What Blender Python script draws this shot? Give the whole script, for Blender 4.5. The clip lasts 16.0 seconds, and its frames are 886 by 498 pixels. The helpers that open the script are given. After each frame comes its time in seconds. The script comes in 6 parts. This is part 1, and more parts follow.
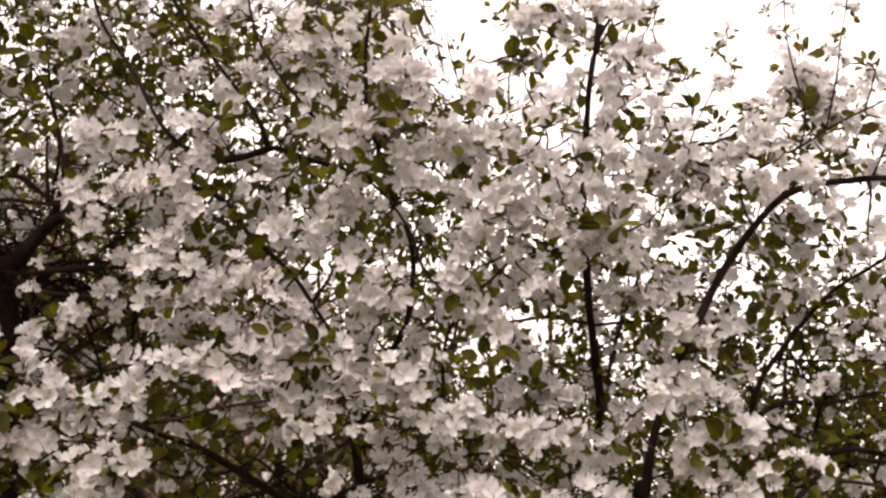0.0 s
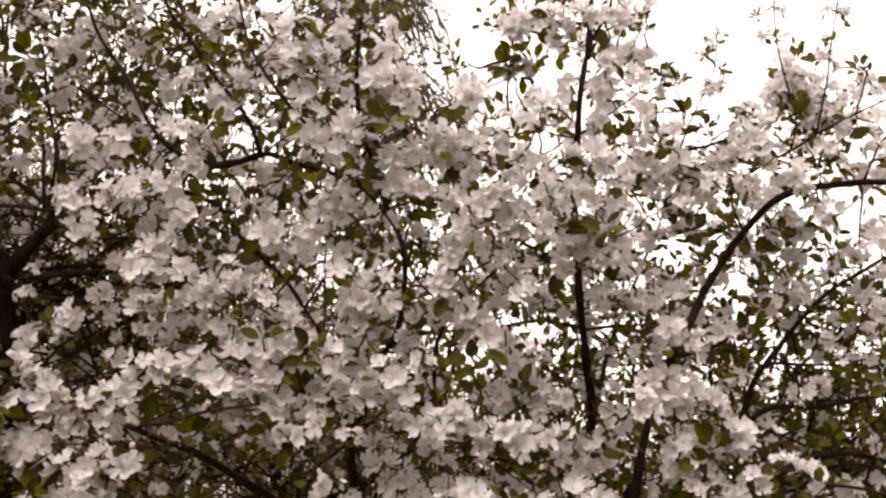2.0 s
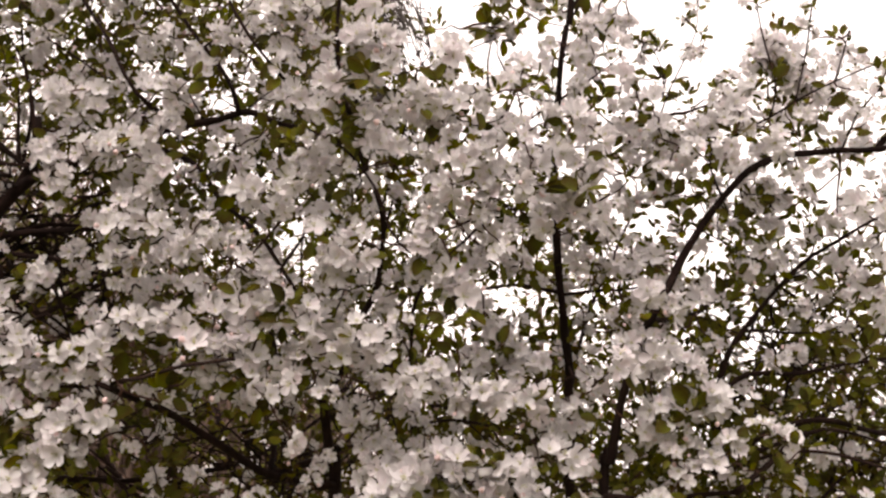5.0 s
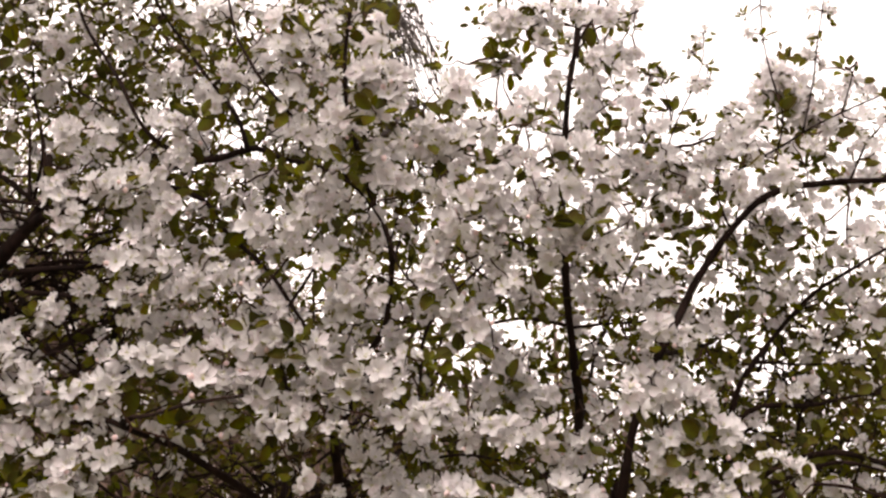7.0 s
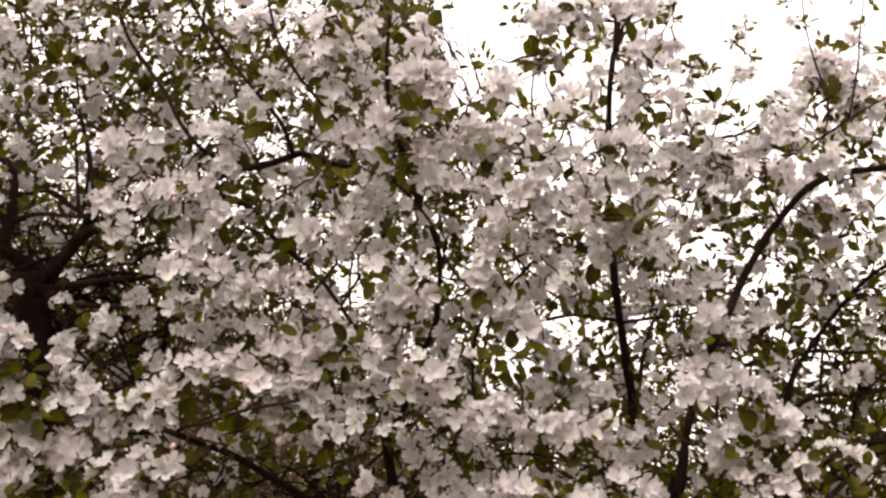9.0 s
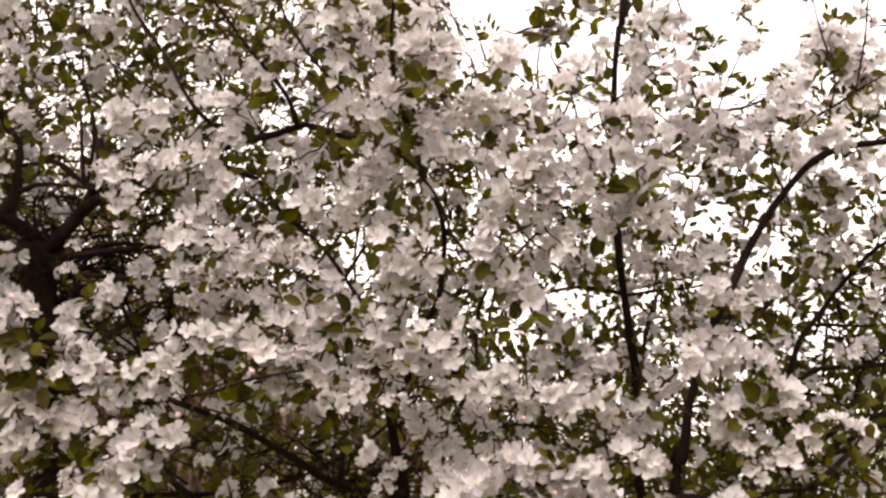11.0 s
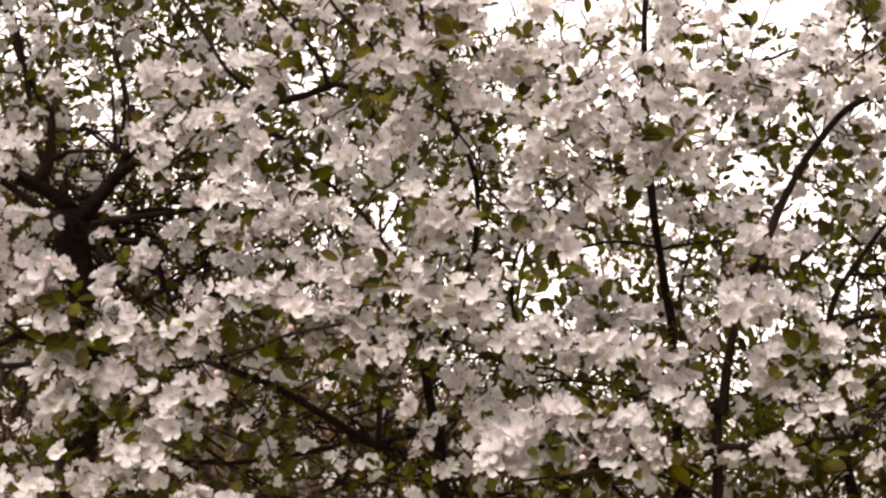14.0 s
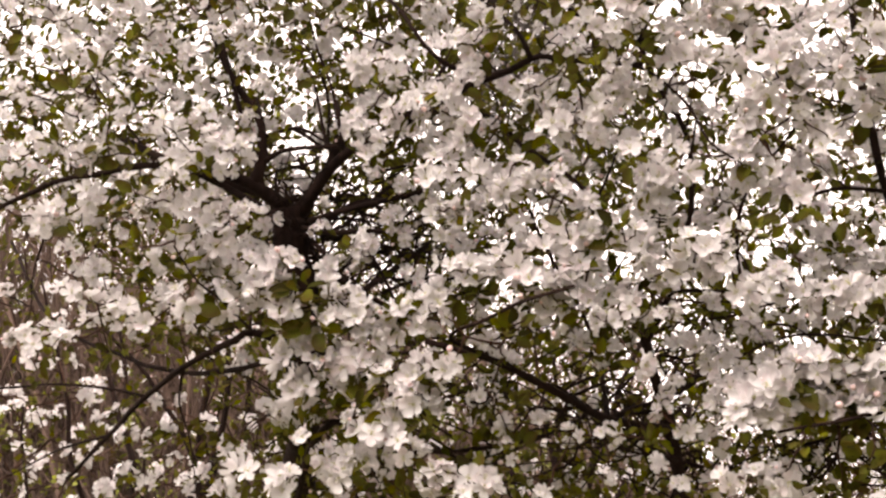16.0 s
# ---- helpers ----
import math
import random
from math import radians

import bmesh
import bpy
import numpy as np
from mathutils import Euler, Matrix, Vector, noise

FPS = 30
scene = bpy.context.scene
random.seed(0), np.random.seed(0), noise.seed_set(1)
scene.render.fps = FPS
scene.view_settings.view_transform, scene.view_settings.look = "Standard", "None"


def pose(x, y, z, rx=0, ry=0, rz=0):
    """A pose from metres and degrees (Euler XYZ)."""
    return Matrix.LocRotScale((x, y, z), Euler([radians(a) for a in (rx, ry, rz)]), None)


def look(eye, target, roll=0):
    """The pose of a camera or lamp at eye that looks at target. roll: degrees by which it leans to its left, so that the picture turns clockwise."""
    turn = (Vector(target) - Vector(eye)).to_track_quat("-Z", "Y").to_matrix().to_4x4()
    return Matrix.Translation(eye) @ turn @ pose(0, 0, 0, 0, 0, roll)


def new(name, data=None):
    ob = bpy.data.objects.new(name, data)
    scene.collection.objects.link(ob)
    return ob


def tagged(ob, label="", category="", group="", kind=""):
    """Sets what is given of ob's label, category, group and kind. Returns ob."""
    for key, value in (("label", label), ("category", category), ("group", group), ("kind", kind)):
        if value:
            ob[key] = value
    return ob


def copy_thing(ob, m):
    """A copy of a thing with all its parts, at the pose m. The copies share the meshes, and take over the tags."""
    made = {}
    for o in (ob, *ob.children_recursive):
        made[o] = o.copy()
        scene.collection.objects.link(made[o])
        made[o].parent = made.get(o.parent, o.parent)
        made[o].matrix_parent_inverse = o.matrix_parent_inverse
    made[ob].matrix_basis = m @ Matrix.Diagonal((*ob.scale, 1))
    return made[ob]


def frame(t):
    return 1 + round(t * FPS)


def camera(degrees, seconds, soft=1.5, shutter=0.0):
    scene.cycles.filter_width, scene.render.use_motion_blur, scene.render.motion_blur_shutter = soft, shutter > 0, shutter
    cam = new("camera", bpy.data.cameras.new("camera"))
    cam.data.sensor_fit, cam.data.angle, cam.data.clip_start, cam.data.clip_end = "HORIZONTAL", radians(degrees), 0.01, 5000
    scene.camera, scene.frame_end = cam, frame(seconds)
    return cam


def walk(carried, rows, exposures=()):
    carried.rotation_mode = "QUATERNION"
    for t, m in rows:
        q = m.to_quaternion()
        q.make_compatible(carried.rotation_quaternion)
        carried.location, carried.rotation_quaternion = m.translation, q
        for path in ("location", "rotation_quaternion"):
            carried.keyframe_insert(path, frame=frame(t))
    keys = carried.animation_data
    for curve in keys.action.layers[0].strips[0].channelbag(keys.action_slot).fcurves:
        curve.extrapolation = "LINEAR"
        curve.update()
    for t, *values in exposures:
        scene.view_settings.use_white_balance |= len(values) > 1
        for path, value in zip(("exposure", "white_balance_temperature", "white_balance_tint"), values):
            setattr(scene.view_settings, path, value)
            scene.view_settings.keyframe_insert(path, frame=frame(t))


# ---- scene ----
from collections import defaultdict

cam = camera(43.8, 16.0, soft=2.5)
PATH = [
    (0.0, pose(-0.053, -0.009, 1.657, 104.18, 0.34, -0.45)),
    (0.5, pose(-0.054, -0.012, 1.653, 104.45, 0.82, 0.43)),
    (1.0, pose(-0.044, -0.017, 1.656, 104.43, 0.43, 0.78)),
    (1.5, pose(-0.028, -0.019, 1.660, 104.38, 0.32, 0.65)),
    (2.0, pose(-0.007, -0.021, 1.656, 104.35, 0.17, 0.51)),
    (2.5, pose(0.004, -0.020, 1.654, 104.22, 0.01, 0.06)),
    (3.0, pose(-0.002, -0.011, 1.637, 104.54, -0.07, -0.51)),
    (3.5, pose(-0.016, -0.002, 1.616, 104.82, -0.39, -1.15)),
    (4.0, pose(-0.025, 0.006, 1.601, 104.55, -0.46, -1.51)),
    (6.5, pose(0.017, 0.006, 1.583, 105.51, 0.16, 0.36)),
    (7.0, pose(0.000, -0.000, 1.600, 106.00, 0.00, -0.00)),
    (7.5, pose(-0.009, 0.001, 1.599, 106.36, 0.81, 0.48)),
    (8.0, pose(-0.016, -0.001, 1.604, 106.38, 1.44, 1.07)),
    (8.5, pose(-0.034, 0.001, 1.597, 106.64, 1.42, 1.34)),
    (9.0, pose(-0.042, 0.002, 1.591, 106.32, 1.53, 1.67)),
    (11.5, pose(-0.039, 0.006, 1.571, 105.15, 1.18, 1.92)),
    (12.0, pose(-0.049, 0.010, 1.556, 105.28, 1.21, 1.85)),
    (12.5, pose(-0.048, 0.016, 1.541, 105.43, 1.13, 1.94)),
    (13.0, pose(-0.051, 0.021, 1.526, 105.43, 1.33, 1.99)),
    (13.5, pose(-0.066, 0.024, 1.518, 105.33, 1.34, 1.91)),
    (14.0, pose(-0.077, 0.028, 1.504, 105.53, 2.25, 2.92)),
    (14.5, pose(-0.099, 0.036, 1.481, 105.98, 3.20, 4.66)),
    (15.0, pose(-0.140, 0.044, 1.454, 106.74, 3.91, 7.02)),
    (15.5, pose(-0.194, 0.048, 1.428, 107.62, 4.34, 8.74)),
    (16.0, pose(-0.225, 0.055, 1.407, 108.14, 4.79, 10.95)),
]
walk(cam, PATH, exposures=((0.0, 0.97, 7450, 18.8), (4.2, 0.91, 7450, 18.8), (6.5, 0.98, 7450, 18.8), (9.0, 0.95, 7450, 18.8), (11.5, 1.16, 7500, 19), (14.5, 1.19, 7550, 19), (15.5, 1.4, 7600, 19), (16.0, 1.38, 7600, 19)))

# ---- light: a bright overcast spring day ----
SUN_UP, SUN_ROUND = 55.0, 206.0
world = bpy.data.worlds.new("overcast_sky")
scene.world = world
world.use_nodes = True
wn, wl = world.node_tree.nodes, world.node_tree.links
sky = wn.new("ShaderNodeTexSky")
sky.sky_type, sky.sun_disc = "NISHITA", False
sky.sun_elevation, sky.sun_rotation = radians(SUN_UP), radians(SUN_ROUND)
sky.air_density, sky.dust_density, sky.ozone_density = 1.0, 4.0, 1.0
grey = wn.new("ShaderNodeHueSaturation")
grey.inputs["Saturation"].default_value = 0.12
cloud = wn.new("ShaderNodeMix")
cloud.data_type = "RGBA"
cloud.inputs[0].default_value = 0.65
cloud.inputs[7].default_value = (11.5, 11.2, 11.4, 1)
wl.new(sky.outputs[0], grey.inputs["Color"])
wl.new(grey.outputs[0], cloud.inputs[6])
wl.new(cloud.outputs[2], wn["Background"].inputs["Color"])
wn["Background"].inputs["Strength"].default_value = 0.13

sun_data = bpy.data.lights.new("sun", "SUN")
sun_data.energy, sun_data.angle, sun_data.color = 0.8, radians(30), (1.0, 0.985, 0.97)
sun = new("sun", sun_data)
sun.matrix_world = look((-8, -16, 26), (0, 0, 0))


# ---- materials ----
def material(name, colour, rough=0.6, scale=40.0, spread=0.25, second=None, translucent=0.0, bump=0.2, vary=0.15, stretch=(1, 1, 1), spec=0.3, blush=(1.0, 1.0)):
    """Two scales of noise between two colours, a random tint for each piece, a little relief, and light let through thin things."""
    m = bpy.data.materials.new(name)
    m.use_nodes = True
    n, l = m.node_tree.nodes, m.node_tree.links
    b = n["Principled BSDF"]
    b.inputs["Roughness"].default_value = rough
    b.inputs["Specular IOR Level"].default_value = spec
    tex = n.new("ShaderNodeTexCoord")
    mp = n.new("ShaderNodeMapping")
    mp.inputs["Scale"].default_value = stretch
    l.new(tex.outputs["Object"], mp.inputs["Vector"])
    fine, broad = n.new("ShaderNodeTexNoise"), n.new("ShaderNodeTexNoise")
    fine.inputs["Scale"].default_value, broad.inputs["Scale"].default_value = scale, scale / 7
    fine.inputs["Detail"].default_value = 5
    for t in (fine, broad):
        l.new(mp.outputs[0], t.inputs["Vector"])
    add = n.new("ShaderNodeMath")
    add.operation = "ADD"
    l.new(fine.outputs[0], add.inputs[0])
    l.new(broad.outputs[0], add.inputs[1])
    ramp = n.new("ShaderNodeMapRange")
    ramp.inputs["From Min"].default_value, ramp.inputs["From Max"].default_value = 1 - spread, 1 + spread
    l.new(add.outputs[0], ramp.inputs["Value"])
    mix = n.new("ShaderNodeMix")
    mix.data_type = "RGBA"
    mix.inputs[6].default_value = (*colour, 1)
    mix.inputs[7].default_value = (*(second or [c * 0.6 for c in colour]), 1)
    l.new(ramp.outputs[0], mix.inputs[0])
    info, geo = n.new("ShaderNodeObjectInfo"), n.new("ShaderNodeNewGeometry")
    both, part_of = n.new("ShaderNodeMath"), n.new("ShaderNodeMath")
    both.operation, part_of.operation = "ADD", "FRACT"
    l.new(info.outputs["Random"], both.inputs[0])
    l.new(geo.outputs["Random Per Island"], both.inputs[1])
    l.new(both.outputs[0], part_of.inputs[0])
    tone = n.new("ShaderNodeMapRange")
    tone.inputs["To Min"].default_value, tone.inputs["To Max"].default_value = 1 - vary, 1 + vary * 0.4
    l.new(part_of.outputs[0], tone.inputs["Value"])
    hsv = n.new("ShaderNodeHueSaturation")
    l.new(mix.outputs[2], hsv.inputs["Color"])
    l.new(tone.outputs[0], hsv.inputs["Value"])
    again, lone, sat = n.new("ShaderNodeMath"), n.new("ShaderNodeMath"), n.new("ShaderNodeMapRange")
    again.operation, again.inputs[1].default_value = "MULTIPLY", 7.31
    lone.operation = "FRACT"
    sat.inputs["To Min"].default_value, sat.inputs["To Max"].default_value = blush
    cube = n.new("ShaderNodeMath")
    cube.operation, cube.inputs[1].default_value = "POWER", 3.0
    l.new(part_of.outputs[0], again.inputs[0])
    l.new(again.outputs[0], lone.inputs[0])
    l.new(lone.outputs[0], cube.inputs[0])
    l.new(cube.outputs[0], sat.inputs["Value"])
    l.new(sat.outputs[0], hsv.inputs["Saturation"])
    l.new(hsv.outputs[0], b.inputs["Base Color"])
    if bump:
        bp = n.new("ShaderNodeBump")
        bp.inputs["Strength"].default_value, bp.inputs["Distance"].default_value = bump, 0.004
        l.new(fine.outputs[0], bp.inputs["Height"])
        l.new(bp.outputs[0], b.inputs["Normal"])
    if translucent:
        tr, ms = n.new("ShaderNodeBsdfTranslucent"), n.new("ShaderNodeMixShader")
        ms.inputs[0].default_value = translucent
        l.new(hsv.outputs[0], tr.inputs["Color"])
        l.new(b.outputs[0], ms.inputs[1])
        l.new(tr.outputs[0], ms.inputs[2])
        l.new(ms.outputs[0], n["Material Output"].inputs["Surface"])
    return m


PETAL = material("petal", (0.81, 0.79, 0.797), 0.6, 60, 0.5, (0.785, 0.735, 0.747), 0.42, 0.2, 0.12, (1, 1, 1), 0.2, (0.5, 2.0))
BUD = material("pink_bud", (0.78, 0.54, 0.54), 0.5, 120, 0.3, (0.84, 0.72, 0.70), 0.15, 0.1, 0.15)
STAMEN = material("stamen", (0.52, 0.50, 0.22), 0.6, 300, 0.3, (0.40, 0.42, 0.16), 0.1, 0.0, 0.1)
LEAF = material("leaf", (0.135, 0.155, 0.016), 0.65, 70, 0.28, (0.088, 0.050, 0.013), 0.58, 0.5, 0.72, (1, 1, 1), 0.10, (0.95, 1.2))
STALK = material("stalk", (0.13, 0.15, 0.05), 0.6, 200, 0.3, (0.16, 0.09, 0.05), 0.0, 0.1, 0.2)
BARK = material("bark", (0.027, 0.014, 0.0108), 0.95, 90, 0.3, (0.009, 0.0046, 0.0037), 0.0, 0.9, 0.2, (1, 1, 0.4), 0.15)
TWIG = material("twig_bark", (0.072, 0.034, 0.022), 0.85, 150, 0.3, (0.025, 0.014, 0.01), 0.0, 0.4, 0.3, (1, 1, 1), 0.15)
FAR_BARK = material("far_bark", (0.19, 0.13, 0.106), 0.9, 6, 0.3, (0.11, 0.074, 0.06), 0.0, 0.6, 0.4, (1, 1, 0.2), 0.1)
BIRCH = material("birch_bark", (0.42, 0.39, 0.36), 0.8, 9, 0.15, (0.06, 0.05, 0.05), 0.0, 0.3, 0.2, (0.4, 0.4, 2), 0.1)
BUSH_LEAF = material("young_leaf", (0.25, 0.27, 0.035), 0.5, 30, 0.3, (0.14, 0.15, 0.025), 0.45, 0.0, 0.4)
CATKIN = material("catkin", (0.10, 0.085, 0.075), 0.8, 30, 0.3, (0.05, 0.042, 0.04), 0.1, 0.0, 0.4)
GRASS = material("rough_grass", (0.09, 0.10, 0.04), 0.95, 4, 0.3, (0.12, 0.095, 0.06), 0.0, 0.8, 0.2)


# ---- helpers ----
def mesh_of(name, verts, faces, mats, index=None, smooth=True):
    me = bpy.data.meshes.new(name)
    me.from_pydata([tuple(v) for v in verts], [], [tuple(f) for f in faces])
    for m in mats:
        me.materials.append(m)
    if index is not None:
        me.polygons.foreach_set("material_index", np.asarray(index, dtype=np.int32))
    if smooth:
        me.polygons.foreach_set("use_smooth", np.ones(len(me.polygons), dtype=bool))
    me.update()
    return me


def big_mesh(name, verts, loops, sizes, mats, index):
    """One mesh out of large arrays: corners of faces of 3 or 4 sides in a row."""
    me = bpy.data.meshes.new(name)
    me.vertices.add(len(verts))
    me.vertices.foreach_set("co", np.asarray(verts, dtype=np.float32).ravel())
    me.loops.add(len(loops))
    me.loops.foreach_set("vertex_index", np.asarray(loops, dtype=np.int32))
    me.polygons.add(len(sizes))
    me.polygons.foreach_set("loop_start", np.concatenate([[0], np.cumsum(sizes)[:-1]]).astype(np.int32))
    for m in mats:
        me.materials.append(m)
    me.polygons.foreach_set("material_index", np.asarray(index, dtype=np.int32))
    me.polygons.foreach_set("use_smooth", np.ones(len(sizes), dtype=bool))
    me.update(calc_edges=True)
    me.validate()
    return me


def part(name, me, parent, label="", kind="", m=None):
    ob = new(name, me)
    ob.parent = parent
    if m is not None:
        ob.matrix_basis = m
    return tagged(ob, label, kind=kind)


def smooth_line(points, step):
    """A Catmull-Rom line through points, cut into pieces of about the given step."""
    p = [np.array(q, float) for q in points]
    p = [2 * p[0] - p[1], *p, 2 * p[-1] - p[-2]]
    line, share = [], []
    for i in range(1, len(p) - 2):
        n = max(2, int(np.linalg.norm(p[i + 1] - p[i]) / step))
        for k in range(n):
            t = k / n
            a, b, c, d = p[i - 1], p[i], p[i + 1], p[i + 2]
            line.append(0.5 * (2 * b + (c - a) * t + (2 * a - 5 * b + 4 * c - d) * t * t + (3 * b - a - 3 * c + d) * t ** 3))
            share.append((i - 1 + t) / (len(p) - 3))
    line.append(p[-2])
    share.append(1.0)
    return np.array(line), np.array(share)


def tube(line, radii, sides, base=0):
    """Vertices and faces of a closed tube along a line."""
    line = np.asarray(line)
    way = np.gradient(line, axis=0)
    way /= np.linalg.norm(way, axis=1, keepdims=True) + 1e-9
    up = np.array([0.31, 0.87, 0.39])
    a = np.cross(way, up)
    a /= np.linalg.norm(a, axis=1, keepdims=True) + 1e-9
    b = np.cross(way, a)
    verts = []
    for i in range(len(line)):
        for k in range(sides):
            w = 2 * math.pi * k / sides
            verts.append(line[i] + radii[i] * (math.cos(w) * a[i] + math.sin(w) * b[i]))
    faces = []
    for i in range(len(line) - 1):
        for k in range(sides):
            q = (k + 1) % sides
            faces.append((base + i * sides + k, base + i * sides + q, base + (i + 1) * sides + q, base + (i + 1) * sides + k))
    faces.append(tuple(base + k for k in reversed(range(sides))))
    faces.append(tuple(base + (len(line) - 1) * sides + k for k in range(sides)))
    return verts, faces


# ---- ground ----
def ground():
    bm = bmesh.new()
    bmesh.ops.create_grid(bm, x_segments=60, y_segments=60, size=1.0)
    for v in bm.verts:
        r = max(abs(v.co.x), abs(v.co.y))
        s = 8 + 600 * r ** 4
        v.co.x *= s
        v.co.y *= s
        v.co.z = 0.05 * noise.noise(v.co * 0.4) - 0.02 if r < 0.8 else 0.0
    me = bpy.data.meshes.new("ground")
    bm.to_mesh(me)
    bm.free()
    me.materials.append(GRASS)
    tagged(new("ground", me), "rough spring grass under the apple trees", "ground", kind="structure")


ground()

# ---- apple trees: limbs ----
TREES = {}
NODES = []


def tree(name, label):
    ob = new("apple_tree")
    ob.empty_display_size = 0.1
    tagged(ob, label, "apple tree", "apple trees in blossom")
    TREES[name] = ob
    return name


old_tree = tree("old", "old apple tree in full white blossom with dark forked trunk")
young_tree = tree("young", "apple tree in white blossom with several slim dark stems")
slender_tree = tree("slender", "slender upright apple tree thick with pinkish white blossom")
leaning_tree = tree("leaning", "leaning apple tree with bent dark stem and blossom spikes")
spreading_tree = tree("spreading", "low spreading apple tree with white blossom and fresh leaves")


def limb(name, r0, r1, *points):
    line, share = smooth_line(points, 0.018)
    thick = r0 + (r1 - r0) * share ** 0.8
    rough = np.array([1 + 0.2 * noise.noise(Vector(p) * 28) + 0.13 * noise.noise(Vector(p) * 90) for p in line])
    wobble = np.array([noise.noise_vector(Vector(p) * 14) for p in line]) * (0.3 * thick[:, None] + 0.0015)
    wobble += np.array([noise.noise_vector(Vector(p) * 6.5 + Vector((3, 1, 7))) for p in line]) * 0.003 * np.minimum(1, np.minimum(share, 1 - share) * 6)[:, None]
    verts, faces = tube(line + wobble, thick * rough, 9 if r0 > 0.006 else 6)
    called = "trunk" if points[0][2] < 0 else "branch"
    part(called, mesh_of(called, verts, faces, [BARK]), TREES[name])
    for p in line[::2]:
        if p[2] > 1.2:
            NODES.append((*p, list(TREES).index(name)))


limb(old_tree, 0.037, 0.031, (-1.25, 3.0, -0.05), (-1.18, 2.85, 0.7), (-1.03, 2.50, 1.45), (-0.87, 2.11, 1.78), (-0.804, 1.945, 1.89), (-0.792, 1.886, 1.970), (-0.792, 1.848, 2.055), (-0.790, 1.819, 2.109))
limb(old_tree, 0.0150, 0.0047, (-0.787, 1.839, 2.083), (-0.745, 1.812, 2.121), (-0.706, 1.788, 2.149), (-0.655, 1.757, 2.171), (-0.590, 1.742, 2.186), (-0.530, 1.757, 2.235), (-0.479, 1.791, 2.319))
limb(old_tree, 0.0150, 0.0057, (-0.790, 1.832, 2.103), (-0.823, 1.795, 2.133), (-0.858, 1.752, 2.151), (-0.897, 1.720, 2.161), (-0.953, 1.706, 2.178), (-1.055, 1.720, 2.243))
limb(old_tree, 0.0114, 0.0038, (-0.838, 1.779, 2.143), (-0.822, 1.781, 2.176), (-0.816, 1.776, 2.227), (-0.824, 1.781, 2.272), (-0.861, 1.772, 2.345), (-0.893, 1.761, 2.426), (-0.907, 1.759, 2.522), (-0.927, 1.759, 2.673))
limb(old_tree, 0.0130, 0.0060, (-0.767, 1.830, 2.096), (-0.732, 1.800, 2.125), (-0.704, 1.790, 2.154), (-0.684, 1.780, 2.187), (-0.675, 1.780, 2.228), (-0.681, 1.790, 2.280))
limb(old_tree, 0.0070, 0.0035, (-0.752, 1.830, 2.080), (-0.681, 1.800, 2.080), (-0.624, 1.790, 2.082), (-0.563, 1.780, 2.081), (-0.528, 1.780, 2.086))
limb(old_tree, 0.0060, 0.0030, (-0.767, 1.830, 2.070), (-0.701, 1.800, 2.041), (-0.637, 1.800, 2.036), (-0.563, 1.800, 2.020))
limb(old_tree, 0.0090, 0.0045, (-0.788, 1.830, 2.103), (-0.822, 1.800, 2.128), (-0.864, 1.800, 2.147), (-0.901, 1.790, 2.167))
limb(old_tree, 0.0060, 0.0030, (-0.763, 1.850, 2.055), (-0.727, 1.820, 2.013), (-0.738, 1.840, 1.979))
limb(old_tree, 0.0045, 0.0020, (-0.667, 1.850, 2.048), (-0.642, 1.820, 1.997), (-0.624, 1.840, 1.950), (-0.609, 1.840, 1.909))
limb(old_tree, 0.0040, 0.0020, (-0.642, 1.800, 2.133), (-0.612, 1.800, 2.143), (-0.563, 1.800, 2.145))
limb(old_tree, 0.0057, 0.0028, (-0.816, 1.780, 2.183), (-0.778, 1.762, 2.191), (-0.724, 1.752, 2.184), (-0.673, 1.751, 2.180))
limb(old_tree, 0.0043, 0.0019, (-0.810, 1.775, 2.231), (-0.749, 1.774, 2.235), (-0.696, 1.764, 2.194), (-0.664, 1.755, 2.174))
limb(old_tree, 0.0047, 0.0019, (-0.664, 1.755, 2.174), (-0.665, 1.740, 2.219), (-0.674, 1.739, 2.279), (-0.699, 1.735, 2.376), (-0.720, 1.751, 2.480))
limb(old_tree, 0.0043, 0.0019, (-0.697, 1.765, 2.190), (-0.707, 1.772, 2.262), (-0.724, 1.795, 2.343))
limb(old_tree, 0.0052, 0.0019, (-0.751, 1.852, 2.061), (-0.679, 1.830, 2.100), (-0.579, 1.845, 2.105), (-0.525, 1.896, 2.139))
limb(old_tree, 0.0043, 0.0014, (-0.763, 1.856, 2.042), (-0.696, 1.886, 2.085), (-0.651, 1.955, 2.057), (-0.632, 1.986, 1.975))
limb(old_tree, 0.0047, 0.0014, (-0.758, 1.867, 2.013), (-0.681, 1.878, 1.953), (-0.628, 1.901, 1.910))
limb(old_tree, 0.0038, 0.0009, (-0.805, 1.890, 2.081), (-0.872, 1.899, 2.116), (-0.948, 1.924, 2.101))
limb(old_tree, 0.0038, 0.0009, (-0.797, 1.898, 2.060), (-0.851, 1.927, 2.044), (-0.899, 1.964, 2.005))
limb(old_tree, 0.0038, 0.0009, (-0.781, 1.888, 2.099), (-0.725, 1.921, 2.124), (-0.671, 1.962, 2.124))
limb(old_tree, 0.0038, 0.0009, (-0.786, 1.897, 2.069), (-0.722, 1.938, 2.073), (-0.683, 1.989, 2.038))
limb(old_tree, 0.0038, 0.0009, (-0.802, 1.884, 2.100), (-0.831, 1.884, 2.183), (-0.824, 1.900, 2.234))
